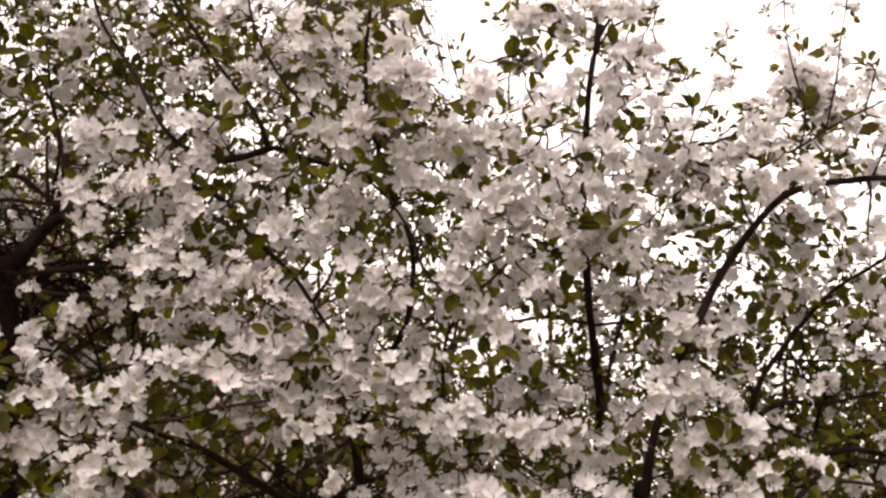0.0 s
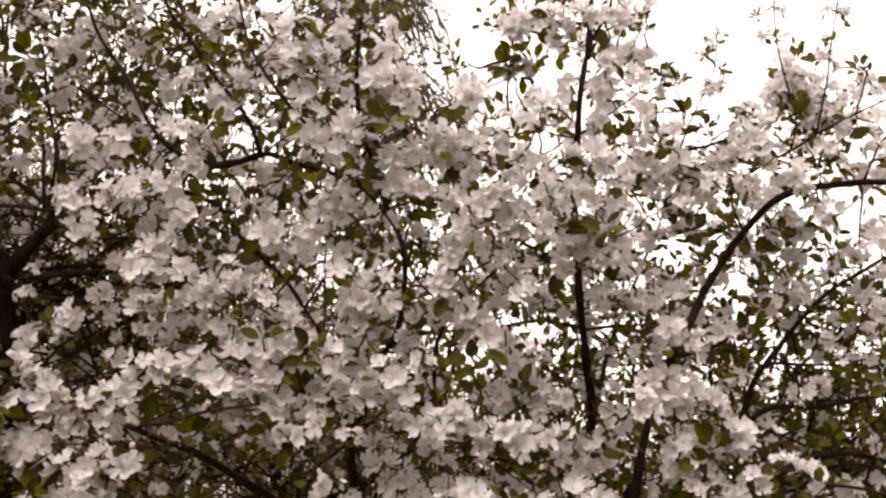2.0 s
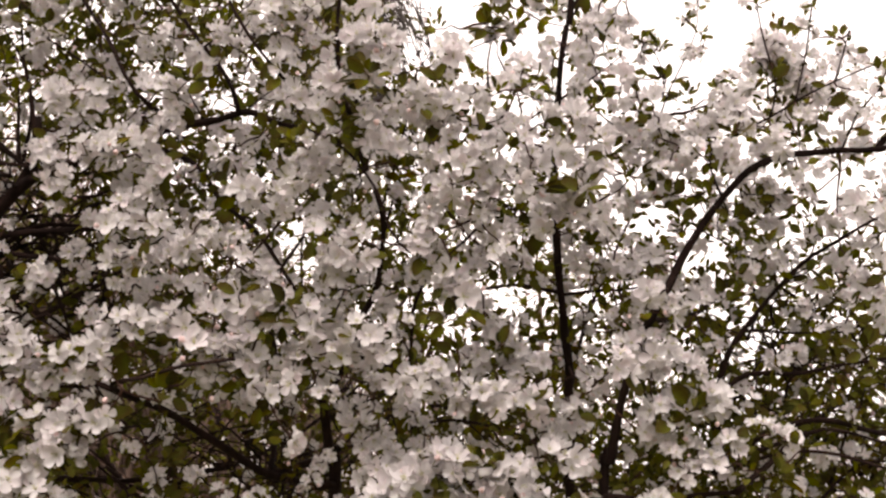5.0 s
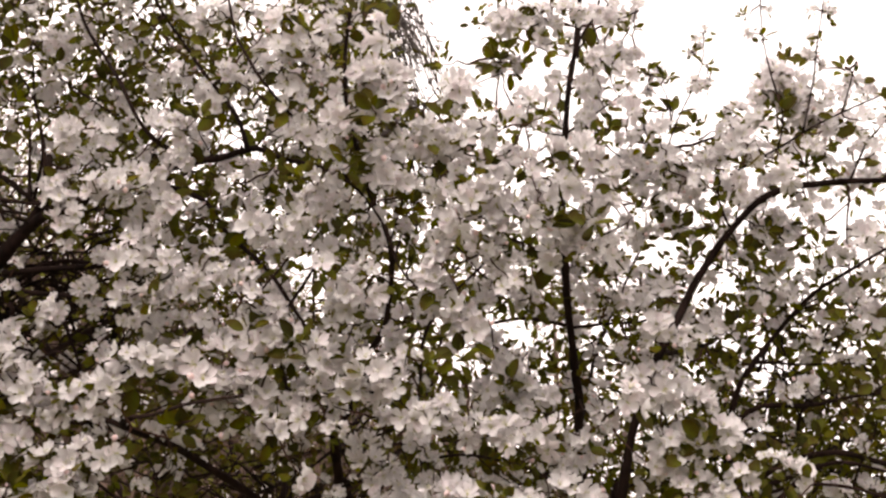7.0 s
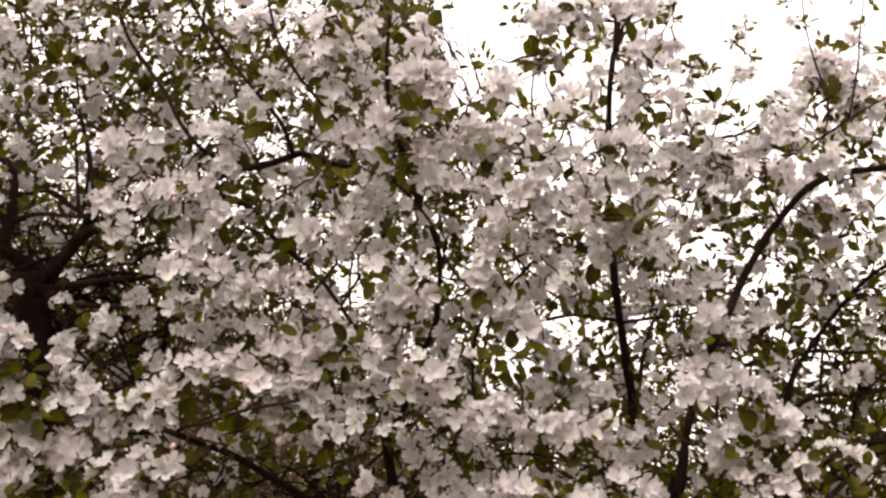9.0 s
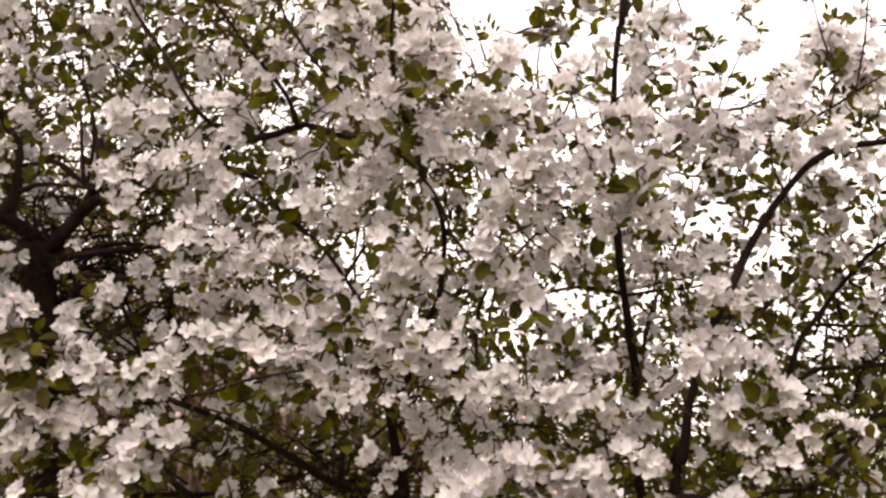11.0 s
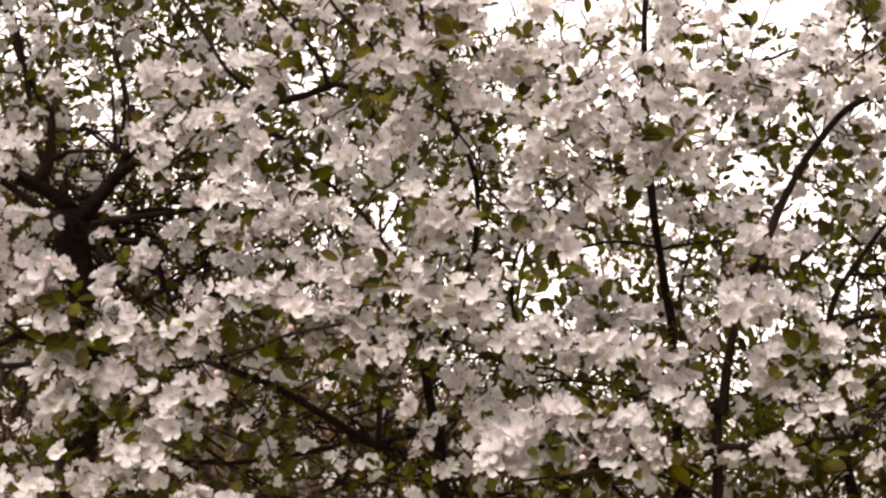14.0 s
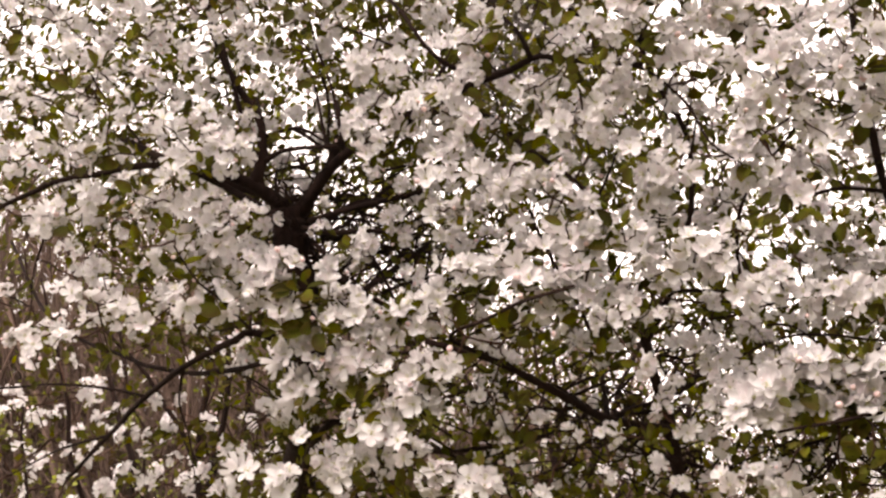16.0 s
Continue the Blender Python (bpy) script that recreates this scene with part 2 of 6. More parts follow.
limb(old_tree, 0.0038, 0.0009, (-0.784, 1.881, 2.119), (-0.759, 1.898, 2.177), (-0.756, 1.914, 2.228))
limb(old_tree, 0.0038, 0.0009, (-0.780, 1.908, 2.039), (-0.719, 1.956, 2.022), (-0.693, 2.010, 1.967))
limb(old_tree, 0.0038, 0.0009, (-0.739, 1.893, 2.105), (-0.666, 1.938, 2.103), (-0.614, 1.988, 2.073))
limb(old_tree, 0.0038, 0.0009, (-0.668, 1.930, 2.029), (-0.662, 1.977, 1.987), (-0.670, 2.021, 1.945))
limb(old_tree, 0.0038, 0.0009, (-0.677, 1.902, 2.110), (-0.615, 1.949, 2.094), (-0.555, 1.983, 2.119))
limb(old_tree, 0.0038, 0.0009, (-0.645, 1.928, 2.047), (-0.591, 1.970, 2.042), (-0.562, 2.022, 1.997))
limb(old_tree, 0.0038, 0.0009, (-0.702, 1.907, 2.082), (-0.660, 1.950, 2.068), (-0.635, 2.008, 2.003))
limb(old_tree, 0.0071, 0.0038, (-0.772, 1.775, 2.060), (-0.954, 1.730, 2.177), (-1.113, 1.730, 2.190), (-1.177, 1.730, 2.189), (-1.242, 1.730, 2.171), (-1.341, 1.730, 2.141))
limb(old_tree, 0.0033, 0.0014, (-0.984, 1.730, 2.171), (-1.022, 1.730, 2.231), (-1.043, 1.730, 2.262), (-1.099, 1.730, 2.344), (-1.139, 1.730, 2.420))
limb(old_tree, 0.0076, 0.0038, (-0.791, 1.919, 1.873), (-0.860, 1.816, 1.890), (-0.890, 1.814, 1.881), (-1.002, 1.858, 1.855), (-1.100, 1.907, 1.818), (-1.193, 1.961, 1.770), (-1.313, 2.017, 1.703))
limb(old_tree, 0.0038, 0.0019, (-1.100, 1.907, 1.819), (-1.148, 1.914, 1.837), (-1.262, 1.918, 1.864), (-1.394, 1.945, 1.877), (-1.510, 1.977, 1.885))
limb(old_tree, 0.0033, 0.0014, (-1.193, 1.961, 1.768), (-1.293, 1.999, 1.765), (-1.375, 2.041, 1.757), (-1.474, 2.086, 1.734))
limb(old_tree, 0.0028, 0.0014, (-0.860, 1.816, 1.890), (-0.865, 1.702, 1.912), (-0.875, 1.610, 1.926), (-0.894, 1.570, 1.973))
limb(old_tree, 0.0024, 0.0009, (-1.293, 1.876, 2.137), (-1.316, 1.889, 2.087), (-1.333, 1.908, 2.021))
limb(old_tree, 0.0028, 0.0009, (-1.002, 1.858, 1.855), (-1.042, 1.923, 1.800), (-1.031, 1.947, 1.730), (-1.034, 1.976, 1.642))
limb(old_tree, 0.0057, 0.0057, (-0.856, 1.990, 1.527), (-0.815, 1.909, 1.634), (-0.777, 1.846, 1.680), (-0.730, 1.792, 1.706), (-0.697, 1.775, 1.709), (-0.669, 1.767, 1.652), (-0.645, 1.751, 1.615))
limb(old_tree, 0.0076, 0.0043, (-0.621, 1.786, 2.193), (-0.519, 1.756, 2.224), (-0.414, 1.729, 2.246), (-0.360, 1.717, 2.251), (-0.312, 1.704, 2.259), (-0.260, 1.690, 2.237), (-0.204, 1.675, 2.218), (-0.147, 1.651, 2.191))
limb(old_tree, 0.0052, 0.0028, (-0.321, 1.705, 2.257), (-0.335, 1.694, 2.295), (-0.362, 1.701, 2.344), (-0.391, 1.700, 2.382), (-0.433, 1.694, 2.439), (-0.476, 1.698, 2.499), (-0.520, 1.692, 2.593))
limb(old_tree, 0.0019, 0.0009, (-0.312, 1.704, 2.260), (-0.292, 1.716, 2.289), (-0.259, 1.729, 2.320))
limb(old_tree, 0.0019, 0.0009, (-0.384, 1.716, 2.254), (-0.401, 1.708, 2.281), (-0.414, 1.709, 2.317))
limb(old_tree, 0.0047, 0.0028, (-0.410, 1.711, 2.237), (-0.465, 1.663, 2.258), (-0.494, 1.641, 2.298), (-0.519, 1.638, 2.346), (-0.553, 1.644, 2.399), (-0.592, 1.646, 2.461), (-0.620, 1.653, 2.549))
limb(old_tree, 0.0033, 0.0024, (-0.201, 1.635, 2.247), (-0.282, 1.611, 2.332), (-0.310, 1.609, 2.372), (-0.337, 1.613, 2.434), (-0.354, 1.610, 2.514))
limb(old_tree, 0.0052, 0.0033, (-0.511, 1.794, 2.237), (-0.402, 1.756, 2.188), (-0.360, 1.751, 2.132), (-0.321, 1.751, 2.096), (-0.282, 1.752, 2.055), (-0.239, 1.759, 1.996), (-0.204, 1.754, 1.942))
limb(old_tree, 0.0033, 0.0014, (-0.259, 1.787, 2.008), (-0.227, 1.791, 2.065), (-0.201, 1.807, 2.119), (-0.179, 1.815, 2.162))
limb(old_tree, 0.0028, 0.0019, (-0.202, 1.657, 2.207), (-0.151, 1.643, 2.183), (-0.119, 1.642, 2.150), (-0.087, 1.636, 2.097), (-0.069, 1.641, 2.044), (-0.038, 1.631, 2.006))
limb(old_tree, 0.0038, 0.0019, (-0.705, 1.805, 2.200), (-0.698, 1.799, 2.291), (-0.724, 1.803, 2.388), (-0.766, 1.813, 2.459))
limb(old_tree, 0.0038, 0.0024, (-0.764, 1.791, 2.246), (-0.725, 1.801, 2.214), (-0.686, 1.807, 2.190))
limb(old_tree, 0.0019, 0.0009, (-0.804, 1.840, 2.438), (-0.745, 1.827, 2.410), (-0.688, 1.815, 2.383))
limb(old_tree, 0.0024, 0.0009, (-0.550, 1.687, 2.318), (-0.686, 1.740, 2.424), (-0.764, 1.772, 2.494))
limb(young_tree, 0.016, 0.0075, (-0.128, 2.097, -0.05), (-0.148, 2.077, 0.6), (-0.176, 2.069, 1.640), (-0.189, 2.041, 1.738), (-0.199, 2.013, 1.837), (-0.204, 1.996, 1.896))
limb(young_tree, 0.0085, 0.0047, (-0.178, 2.058, 1.679), (-0.277, 1.951, 1.689), (-0.347, 1.898, 1.729), (-0.400, 1.868, 1.762), (-0.452, 1.838, 1.793), (-0.493, 1.814, 1.804), (-0.558, 1.806, 1.831))
limb(young_tree, 0.0038, 0.0024, (-0.424, 1.842, 1.780), (-0.502, 1.729, 1.810), (-0.438, 1.665, 1.817), (-0.371, 1.630, 1.830), (-0.294, 1.617, 1.840))
limb(young_tree, 0.0062, 0.0028, (-0.199, 2.016, 1.827), (-0.144, 1.943, 1.898), (-0.131, 1.880, 1.937), (-0.100, 1.844, 1.989), (-0.090, 1.809, 2.040), (-0.089, 1.778, 2.111), (-0.127, 1.749, 2.211), (-0.155, 1.711, 2.308), (-0.161, 1.681, 2.376), (-0.157, 1.661, 2.448), (-0.151, 1.642, 2.511), (-0.146, 1.632, 2.622))
limb(young_tree, 0.0038, 0.0019, (-0.144, 1.943, 1.898), (-0.046, 1.849, 1.863), (-0.040, 1.816, 1.907), (-0.031, 1.771, 1.955), (-0.004, 1.736, 2.004), (0.015, 1.731, 2.021), (0.053, 1.721, 2.056), (0.087, 1.692, 2.086))
limb(young_tree, 0.0024, 0.0014, (-0.189, 2.024, 1.797), (-0.082, 1.912, 1.825), (0.029, 1.857, 1.835), (0.090, 1.838, 1.830), (0.162, 1.811, 1.813))
limb(young_tree, 0.0033, 0.0014, (-0.178, 2.041, 1.738), (-0.004, 1.875, 1.773), (0.080, 1.845, 1.769), (0.172, 1.831, 1.746), (0.252, 1.814, 1.732))
limb(young_tree, 0.0024, 0.0009, (-0.004, 1.867, 1.801), (0.034, 1.859, 1.791), (0.081, 1.870, 1.754), (0.132, 1.860, 1.717))
limb(young_tree, 0.0024, 0.0009, (-0.090, 1.803, 2.059), (-0.061, 1.762, 2.166), (-0.023, 1.745, 2.190), (0.015, 1.730, 2.205))
limb(young_tree, 0.0019, 0.0009, (-0.089, 1.775, 2.120), (-0.050, 1.692, 2.230), (-0.036, 1.682, 2.266))
limb(young_tree, 0.0024, 0.0009, (-0.145, 1.722, 2.271), (-0.098, 1.697, 2.322), (-0.060, 1.695, 2.328), (-0.027, 1.692, 2.340), (-0.008, 1.693, 2.371))
limb(young_tree, 0.0019, 0.0009, (-0.008, 1.696, 2.362), (-0.015, 1.697, 2.394), (-0.026, 1.687, 2.430), (-0.027, 1.686, 2.467))
limb(young_tree, 0.0024, 0.0009, (-0.032, 1.694, 2.331), (0.053, 1.693, 2.371), (0.101, 1.697, 2.394))
limb(slender_tree, 0.011, 0.005, (0.363, 2.067, -0.05), (0.313, 2.057, 0.7), (0.251, 2.023, 1.619), (0.243, 1.970, 1.733), (0.234, 1.940, 1.799), (0.237, 1.912, 1.862), (0.228, 1.883, 1.928), (0.219, 1.852, 1.999), (0.212, 1.830, 2.075), (0.205, 1.803, 2.168), (0.209, 1.775, 2.303), (0.215, 1.766, 2.372), (0.226, 1.765, 2.447))
limb(slender_tree, 0.0038, 0.0024, (0.226, 1.765, 2.445), (0.237, 1.766, 2.480), (0.250, 1.759, 2.504), (0.276, 1.756, 2.552), (0.289, 1.749, 2.649))
limb(slender_tree, 0.0024, 0.0019, (0.226, 1.764, 2.449), (0.243, 1.757, 2.475), (0.259, 1.750, 2.498), (0.293, 1.746, 2.513), (0.341, 1.731, 2.528))
limb(slender_tree, 0.0019, 0.0009, (0.245, 1.759, 2.504), (0.195, 1.754, 2.523), (0.145, 1.755, 2.518), (0.096, 1.752, 2.528))
limb(slender_tree, 0.0043, 0.0024, (0.219, 1.853, 1.994), (0.169, 1.831, 2.000), (0.130, 1.820, 2.002), (0.077, 1.813, 1.990), (0.034, 1.805, 1.981))
limb(slender_tree, 0.0033, 0.0019, (0.219, 1.854, 1.991), (0.266, 1.843, 1.995), (0.315, 1.832, 1.995), (0.366, 1.809, 2.001))
limb(slender_tree, 0.0024, 0.0009, (0.213, 1.771, 2.316), (0.240, 1.766, 2.335), (0.277, 1.750, 2.355), (0.314, 1.732, 2.379))
limb(slender_tree, 0.0019, 0.0009, (0.210, 1.772, 2.312), (0.170, 1.752, 2.309), (0.130, 1.729, 2.320))
limb(slender_tree, 0.0019, 0.0009, (0.221, 1.760, 2.391), (0.259, 1.740, 2.424), (0.308, 1.732, 2.452))
limb(slender_tree, 0.0019, 0.0009, (0.230, 1.874, 1.956), (0.276, 1.918, 1.985), (0.324, 1.959, 2.024))
limb(leaning_tree, 0.0098, 0.0048, (0.158, 1.867, -0.05), (0.218, 1.857, 0.7), (0.275, 1.842, 1.635), (0.288, 1.822, 1.705), (0.299, 1.801, 1.776), (0.316, 1.783, 1.839), (0.352, 1.778, 1.928), (0.404, 1.794, 2.017), (0.435, 1.789, 2.074), (0.489, 1.779, 2.143), (0.535, 1.765, 2.192), (0.588, 1.759, 2.213), (0.626, 1.758, 2.218), (0.683, 1.757, 2.222), (0.748, 1.756, 2.225), (0.864, 1.770, 2.249))
limb(leaning_tree, 0.0028, 0.0014, (0.489, 1.779, 2.143), (0.473, 1.771, 2.170), (0.462, 1.761, 2.205), (0.473, 1.751, 2.242))
limb(leaning_tree, 0.0019, 0.0009, (0.492, 1.778, 2.146), (0.504, 1.776, 2.190), (0.526, 1.770, 2.249))
limb(leaning_tree, 0.0024, 0.0014, (0.688, 1.756, 2.224), (0.716, 1.738, 2.288), (0.748, 1.727, 2.324), (0.796, 1.722, 2.416))
limb(leaning_tree, 0.0038, 0.0019, (0.308, 1.797, 2.228), (0.391, 1.760, 2.282), (0.420, 1.749, 2.284), (0.452, 1.736, 2.292), (0.499, 1.723, 2.302))
limb(leaning_tree, 0.0019, 0.0009, (0.382, 1.762, 2.277), (0.396, 1.750, 2.318), (0.413, 1.729, 2.356), (0.431, 1.694, 2.403), (0.436, 1.668, 2.457))
limb(leaning_tree, 0.0019, 0.0009, (0.387, 1.751, 2.314), (0.391, 1.759, 2.359), (0.376, 1.748, 2.396))
limb(leaning_tree, 0.0014, 0.0009, (0.357, 1.778, 2.293), (0.342, 1.764, 2.340), (0.332, 1.754, 2.378))
limb(leaning_tree, 0.0024, 0.0014, (0.483, 1.754, 2.233), (0.558, 1.723, 2.267), (0.597, 1.706, 2.290), (0.666, 1.706, 2.326), (0.740, 1.717, 2.361))
limb(leaning_tree, 0.0019, 0.0009, (0.558, 1.723, 2.266), (0.567, 1.709, 2.317), (0.548, 1.688, 2.389), (0.536, 1.675, 2.435), (0.529, 1.654, 2.507), (0.532, 1.638, 2.562))
limb(leaning_tree, 0.0019, 0.0009, (0.597, 1.706, 2.289), (0.616, 1.684, 2.367), (0.622, 1.666, 2.430), (0.636, 1.654, 2.507), (0.643, 1.638, 2.562))
limb(leaning_tree, 0.0019, 0.0009, (0.666, 1.706, 2.326), (0.684, 1.702, 2.375), (0.694, 1.692, 2.412))
limb(leaning_tree, 0.0019, 0.0009, (0.459, 1.814, 2.096), (0.493, 1.837, 2.087), (0.528, 1.862, 2.073))
limb(spreading_tree, 0.016, 0.007, (0.66, 2.30, -0.05), (0.63, 2.22, 0.6), (0.56, 2.08, 1.50), (0.505, 1.96, 1.738), (0.490, 1.897, 1.842))
limb(spreading_tree, 0.0057, 0.0024, (0.490, 1.899, 1.833), (0.510, 1.881, 1.896), (0.534, 1.870, 1.934), (0.581, 1.864, 1.992), (0.639, 1.848, 2.048), (0.690, 1.818, 2.080), (0.756, 1.807, 2.119), (0.835, 1.794, 2.165))
limb(spreading_tree, 0.0062, 0.0028, (0.490, 1.905, 1.814), (0.502, 1.887, 1.839), (0.543, 1.871, 1.860), (0.588, 1.861, 1.857), (0.626, 1.861, 1.859), (0.683, 1.857, 1.871), (0.774, 1.843, 1.883))
limb(spreading_tree, 0.0033, 0.0014, (0.534, 1.870, 1.934), (0.571, 1.880, 1.937), (0.605, 1.881, 1.933), (0.661, 1.861, 1.929), (0.740, 1.842, 1.926))
limb(spreading_tree, 0.0066, 0.0038, (0.478, 1.909, 1.692), (0.553, 1.870, 1.754), (0.612, 1.843, 1.774), (0.668, 1.843, 1.775), (0.732, 1.848, 1.760), (0.827, 1.832, 1.742))
limb(spreading_tree, 0.0043, 0.0024, (0.518, 1.891, 1.719), (0.622, 1.849, 1.756), (0.670, 1.827, 1.758), (0.753, 1.833, 1.738))
limb(spreading_tree, 0.0043, 0.0019, (0.483, 1.909, 1.692), (0.569, 1.837, 1.724), (0.654, 1.817, 1.721), (0.732, 1.793, 1.695))
limb(spreading_tree, 0.0019, 0.0009, (0.595, 1.881, 1.933), (0.604, 1.871, 1.897), (0.620, 1.867, 1.872))
limb(spreading_tree, 0.0019, 0.0009, (0.543, 1.871, 1.860), (0.581, 1.891, 1.900), (0.629, 1.910, 1.943))
limb(spreading_tree, 0.0066, 0.0038, (0.202, 1.829, 1.578), (0.233, 1.805, 1.630), (0.279, 1.800, 1.652), (0.354, 1.804, 1.645), (0.429, 1.814, 1.655), (0.491, 1.815, 1.659))
limb(spreading_tree, 0.0038, 0.0024, (0.238, 1.780, 1.572), (0.181, 1.729, 1.601), (0.119, 1.691, 1.617), (0.043, 1.681, 1.610), (-0.040, 1.660, 1.603))
limb(old_tree, 0.0060, 0.0040, (-0.68, 1.88, 1.95), (-0.90, 2.20, 2.20), (-1.10, 2.50, 2.50), (-1.20, 2.70, 2.90), (-1.30, 2.80, 3.20))
limb(old_tree, 0.0060, 0.0040, (-0.68, 1.88, 1.95), (-0.50, 2.20, 2.20), (-0.35, 2.50, 2.50), (-0.30, 2.60, 2.90))
limb(old_tree, 0.0060, 0.0040, (-0.79, 1.92, 1.87), (-1.10, 2.10, 1.90), (-1.50, 2.30, 2.10), (-1.75, 2.50, 2.40))
limb(old_tree, 0.0060, 0.0030, (-0.78, 1.85, 1.68), (-0.50, 2.20, 1.70), (-0.30, 2.45, 1.80), (-0.10, 2.60, 2.00))
limb(old_tree, 0.0060, 0.0030, (-0.82, 1.79, 2.13), (-0.90, 1.75, 2.50), (-1.00, 1.70, 2.90), (-1.00, 1.70, 3.20))
limb(young_tree, 0.0060, 0.0030, (-0.28, 1.95, 1.69), (-0.10, 2.20, 1.80), (0.00, 2.40, 2.10), (0.05, 2.50, 2.50))
limb(young_tree, 0.0060, 0.0030, (-0.28, 1.95, 1.69), (-0.30, 2.15, 1.90), (-0.40, 2.30, 2.20), (-0.45, 2.30, 2.50))
limb(slender_tree, 0.0060, 0.0020, (0.23, 1.94, 1.80), (0.30, 2.10, 2.00), (0.40, 2.30, 2.20), (0.50, 2.45, 2.40))
limb(slender_tree, 0.0060, 0.0020, (0.25, 2.02, 1.62), (0.10, 2.10, 1.70), (0.00, 2.30, 1.85), (-0.05, 2.40, 2.10))
limb(slender_tree, 0.0060, 0.0020, (0.23, 1.76, 2.45), (0.26, 1.72, 2.70), (0.30, 1.70, 2.95))
limb(leaning_tree, 0.0060, 0.0020, (0.35, 1.78, 1.93), (0.50, 2.00, 2.00), (0.65, 2.20, 2.15), (0.80, 2.30, 2.30))
limb(leaning_tree, 0.0060, 0.0020, (0.75, 1.76, 2.23), (0.90, 1.80, 2.40), (1.10, 1.90, 2.60))
limb(spreading_tree, 0.0060, 0.0030, (0.49, 1.81, 1.66), (0.70, 2.00, 1.80), (0.95, 2.20, 1.95), (1.20, 2.30, 2.10))
limb(spreading_tree, 0.0060, 0.0030, (0.49, 1.81, 1.66), (0.60, 2.10, 1.70), (0.70, 2.40, 1.85), (0.80, 2.60, 2.10))
limb(spreading_tree, 0.0060, 0.0030, (0.83, 1.83, 1.74), (1.10, 1.80, 1.85), (1.40, 1.90, 2.10))
limb(old_tree, 0.0050, 0.0020, (-0.48, 1.70, 2.50), (-0.60, 2.00, 2.60), (-0.70, 2.30, 2.70), (-0.80, 2.50, 2.75))
limb(old_tree, 0.0050, 0.0020, (-0.39, 1.70, 2.38), (-0.30, 2.10, 2.60), (-0.30, 2.40, 2.75))
limb(old_tree, 0.0050, 0.0020, (-0.82, 1.78, 2.27), (-0.95, 2.10, 2.50), (-1.10, 2.30, 2.60))
limb(young_tree, 0.0050, 0.0020, (-0.14, 1.72, 2.27), (-0.10, 2.10, 2.45), (-0.05, 2.40, 2.55))
limb(old_tree, 0.0050, 0.0020, (-0.51, 1.79, 2.24), (-0.55, 2.10, 2.35), (-0.50, 2.40, 2.50))

def brush(name, n, heart, reach):
    """Short crossing dead twigs and spurs round an old fork."""
    r = random.Random(n)
    for k in range(n):
        a = np.array(heart) + np.array([r.gauss(0, 0.4), r.gauss(0, 0.25), r.gauss(0, 0.45)]) * reach
        w, up = r.uniform(0, 6.28), r.uniform(-0.5, 1.0)
        e = np.array((math.cos(w), 0.6 * math.sin(w), up)) * r.uniform(0.4, 1.0) * reach
        limb(name, r.uniform(0.0016, 0.0036), 0.0009, tuple(a), tuple(a + e * 0.35 + np.array([r.uniform(-0.03, 0.03) for _ in range(3)])), tuple(a + e * 0.7 + np.array([r.uniform(-0.03, 0.03) for _ in range(3)])), tuple(a + e))


brush(old_tree, 95, (-0.789, 1.868, 2.090), 0.15)
brush(old_tree, 45, (-0.672, 1.956, 2.045), 0.14)
brush(young_tree, 22, (-0.329, 2.048, 1.713), 0.16)
brush(young_tree, 36, (-0.230, 2.110, 1.639), 0.17)
brush(spreading_tree, 24, (0.071, 2.123, 1.589), 0.16)
brush(young_tree, 8, (-0.511, 1.976, 1.744), 0.12)
brush(spreading_tree, 24, (0.656, 1.946, 1.889), 0.16)
brush(young_tree, 6, (-0.168, 2.018, 1.817), 0.12)
brush(old_tree, 55, (-0.63, 1.91, 1.97), 0.20)
brush(young_tree, 60, (-0.30, 2.08, 1.60), 0.30)
brush(old_tree, 60, (-0.66, 2.12, 1.76), 0.30)
brush(spreading_tree, 50, (0.18, 2.08, 1.66), 0.30)
brush(spreading_tree, 45, (0.68, 2.05, 1.76), 0.28)

# ---- where blossom grows ----
GAPS, BARE = [], []


def gap(a, b, ra, rb):
    """An airy place in the crowns, between two points, with its radius at either end."""
    GAPS.append((np.array(a), np.array(b), ra, rb))


def open_side(r, *points):
    """Keeps the lane side of a limb free of blossom, so that its bark shows."""
    lane = np.array((0.0, 0.0, 1.6))
    line, share = smooth_line(points, 0.022)
    for p in line:
        GAPS.append((lane + (p - lane) * 0.8, p, r, r))
        BARE.append((lane + (p - lane) * 0.8, p, r, r))


gap((0.297, 1.447, 1.996), (0.673, 3.280, 2.497), 0.027, 0.062)
gap((0.370, 1.459, 1.955), (0.839, 3.306, 2.405), 0.033, 0.074)
gap((0.405, 1.469, 1.918), (0.917, 3.330, 2.321), 0.025, 0.056)
gap((0.235, 1.474, 1.902), (0.534, 3.341, 2.284), 0.026, 0.059)
gap((0.342, 1.744, 1.868), (0.664, 3.388, 2.120), 0.029, 0.056)
gap((0.407, 1.754, 1.869), (0.786, 3.388, 2.120), 0.032, 0.062)
gap((0.351, 1.442, 2.014), (0.795, 3.268, 2.539), 0.022, 0.050)
gap((0.108, 1.473, 1.903), (0.246, 3.340, 2.287), 0.033, 0.074)
gap((0.085, 1.463, 1.940), (0.194, 3.316, 2.371), 0.022, 0.050)
gap((0.166, 1.459, 1.955), (0.377, 3.306, 2.405), 0.022, 0.050)
gap((-0.192, 1.454, 1.970), (-0.434, 3.297, 2.438), 0.029, 0.065)
gap((0.016, 1.452, 1.979), (0.037, 3.291, 2.458), 0.016, 0.036)
gap((-0.038, 1.428, 2.062), (-0.085, 3.237, 2.648), 0.024, 0.053)
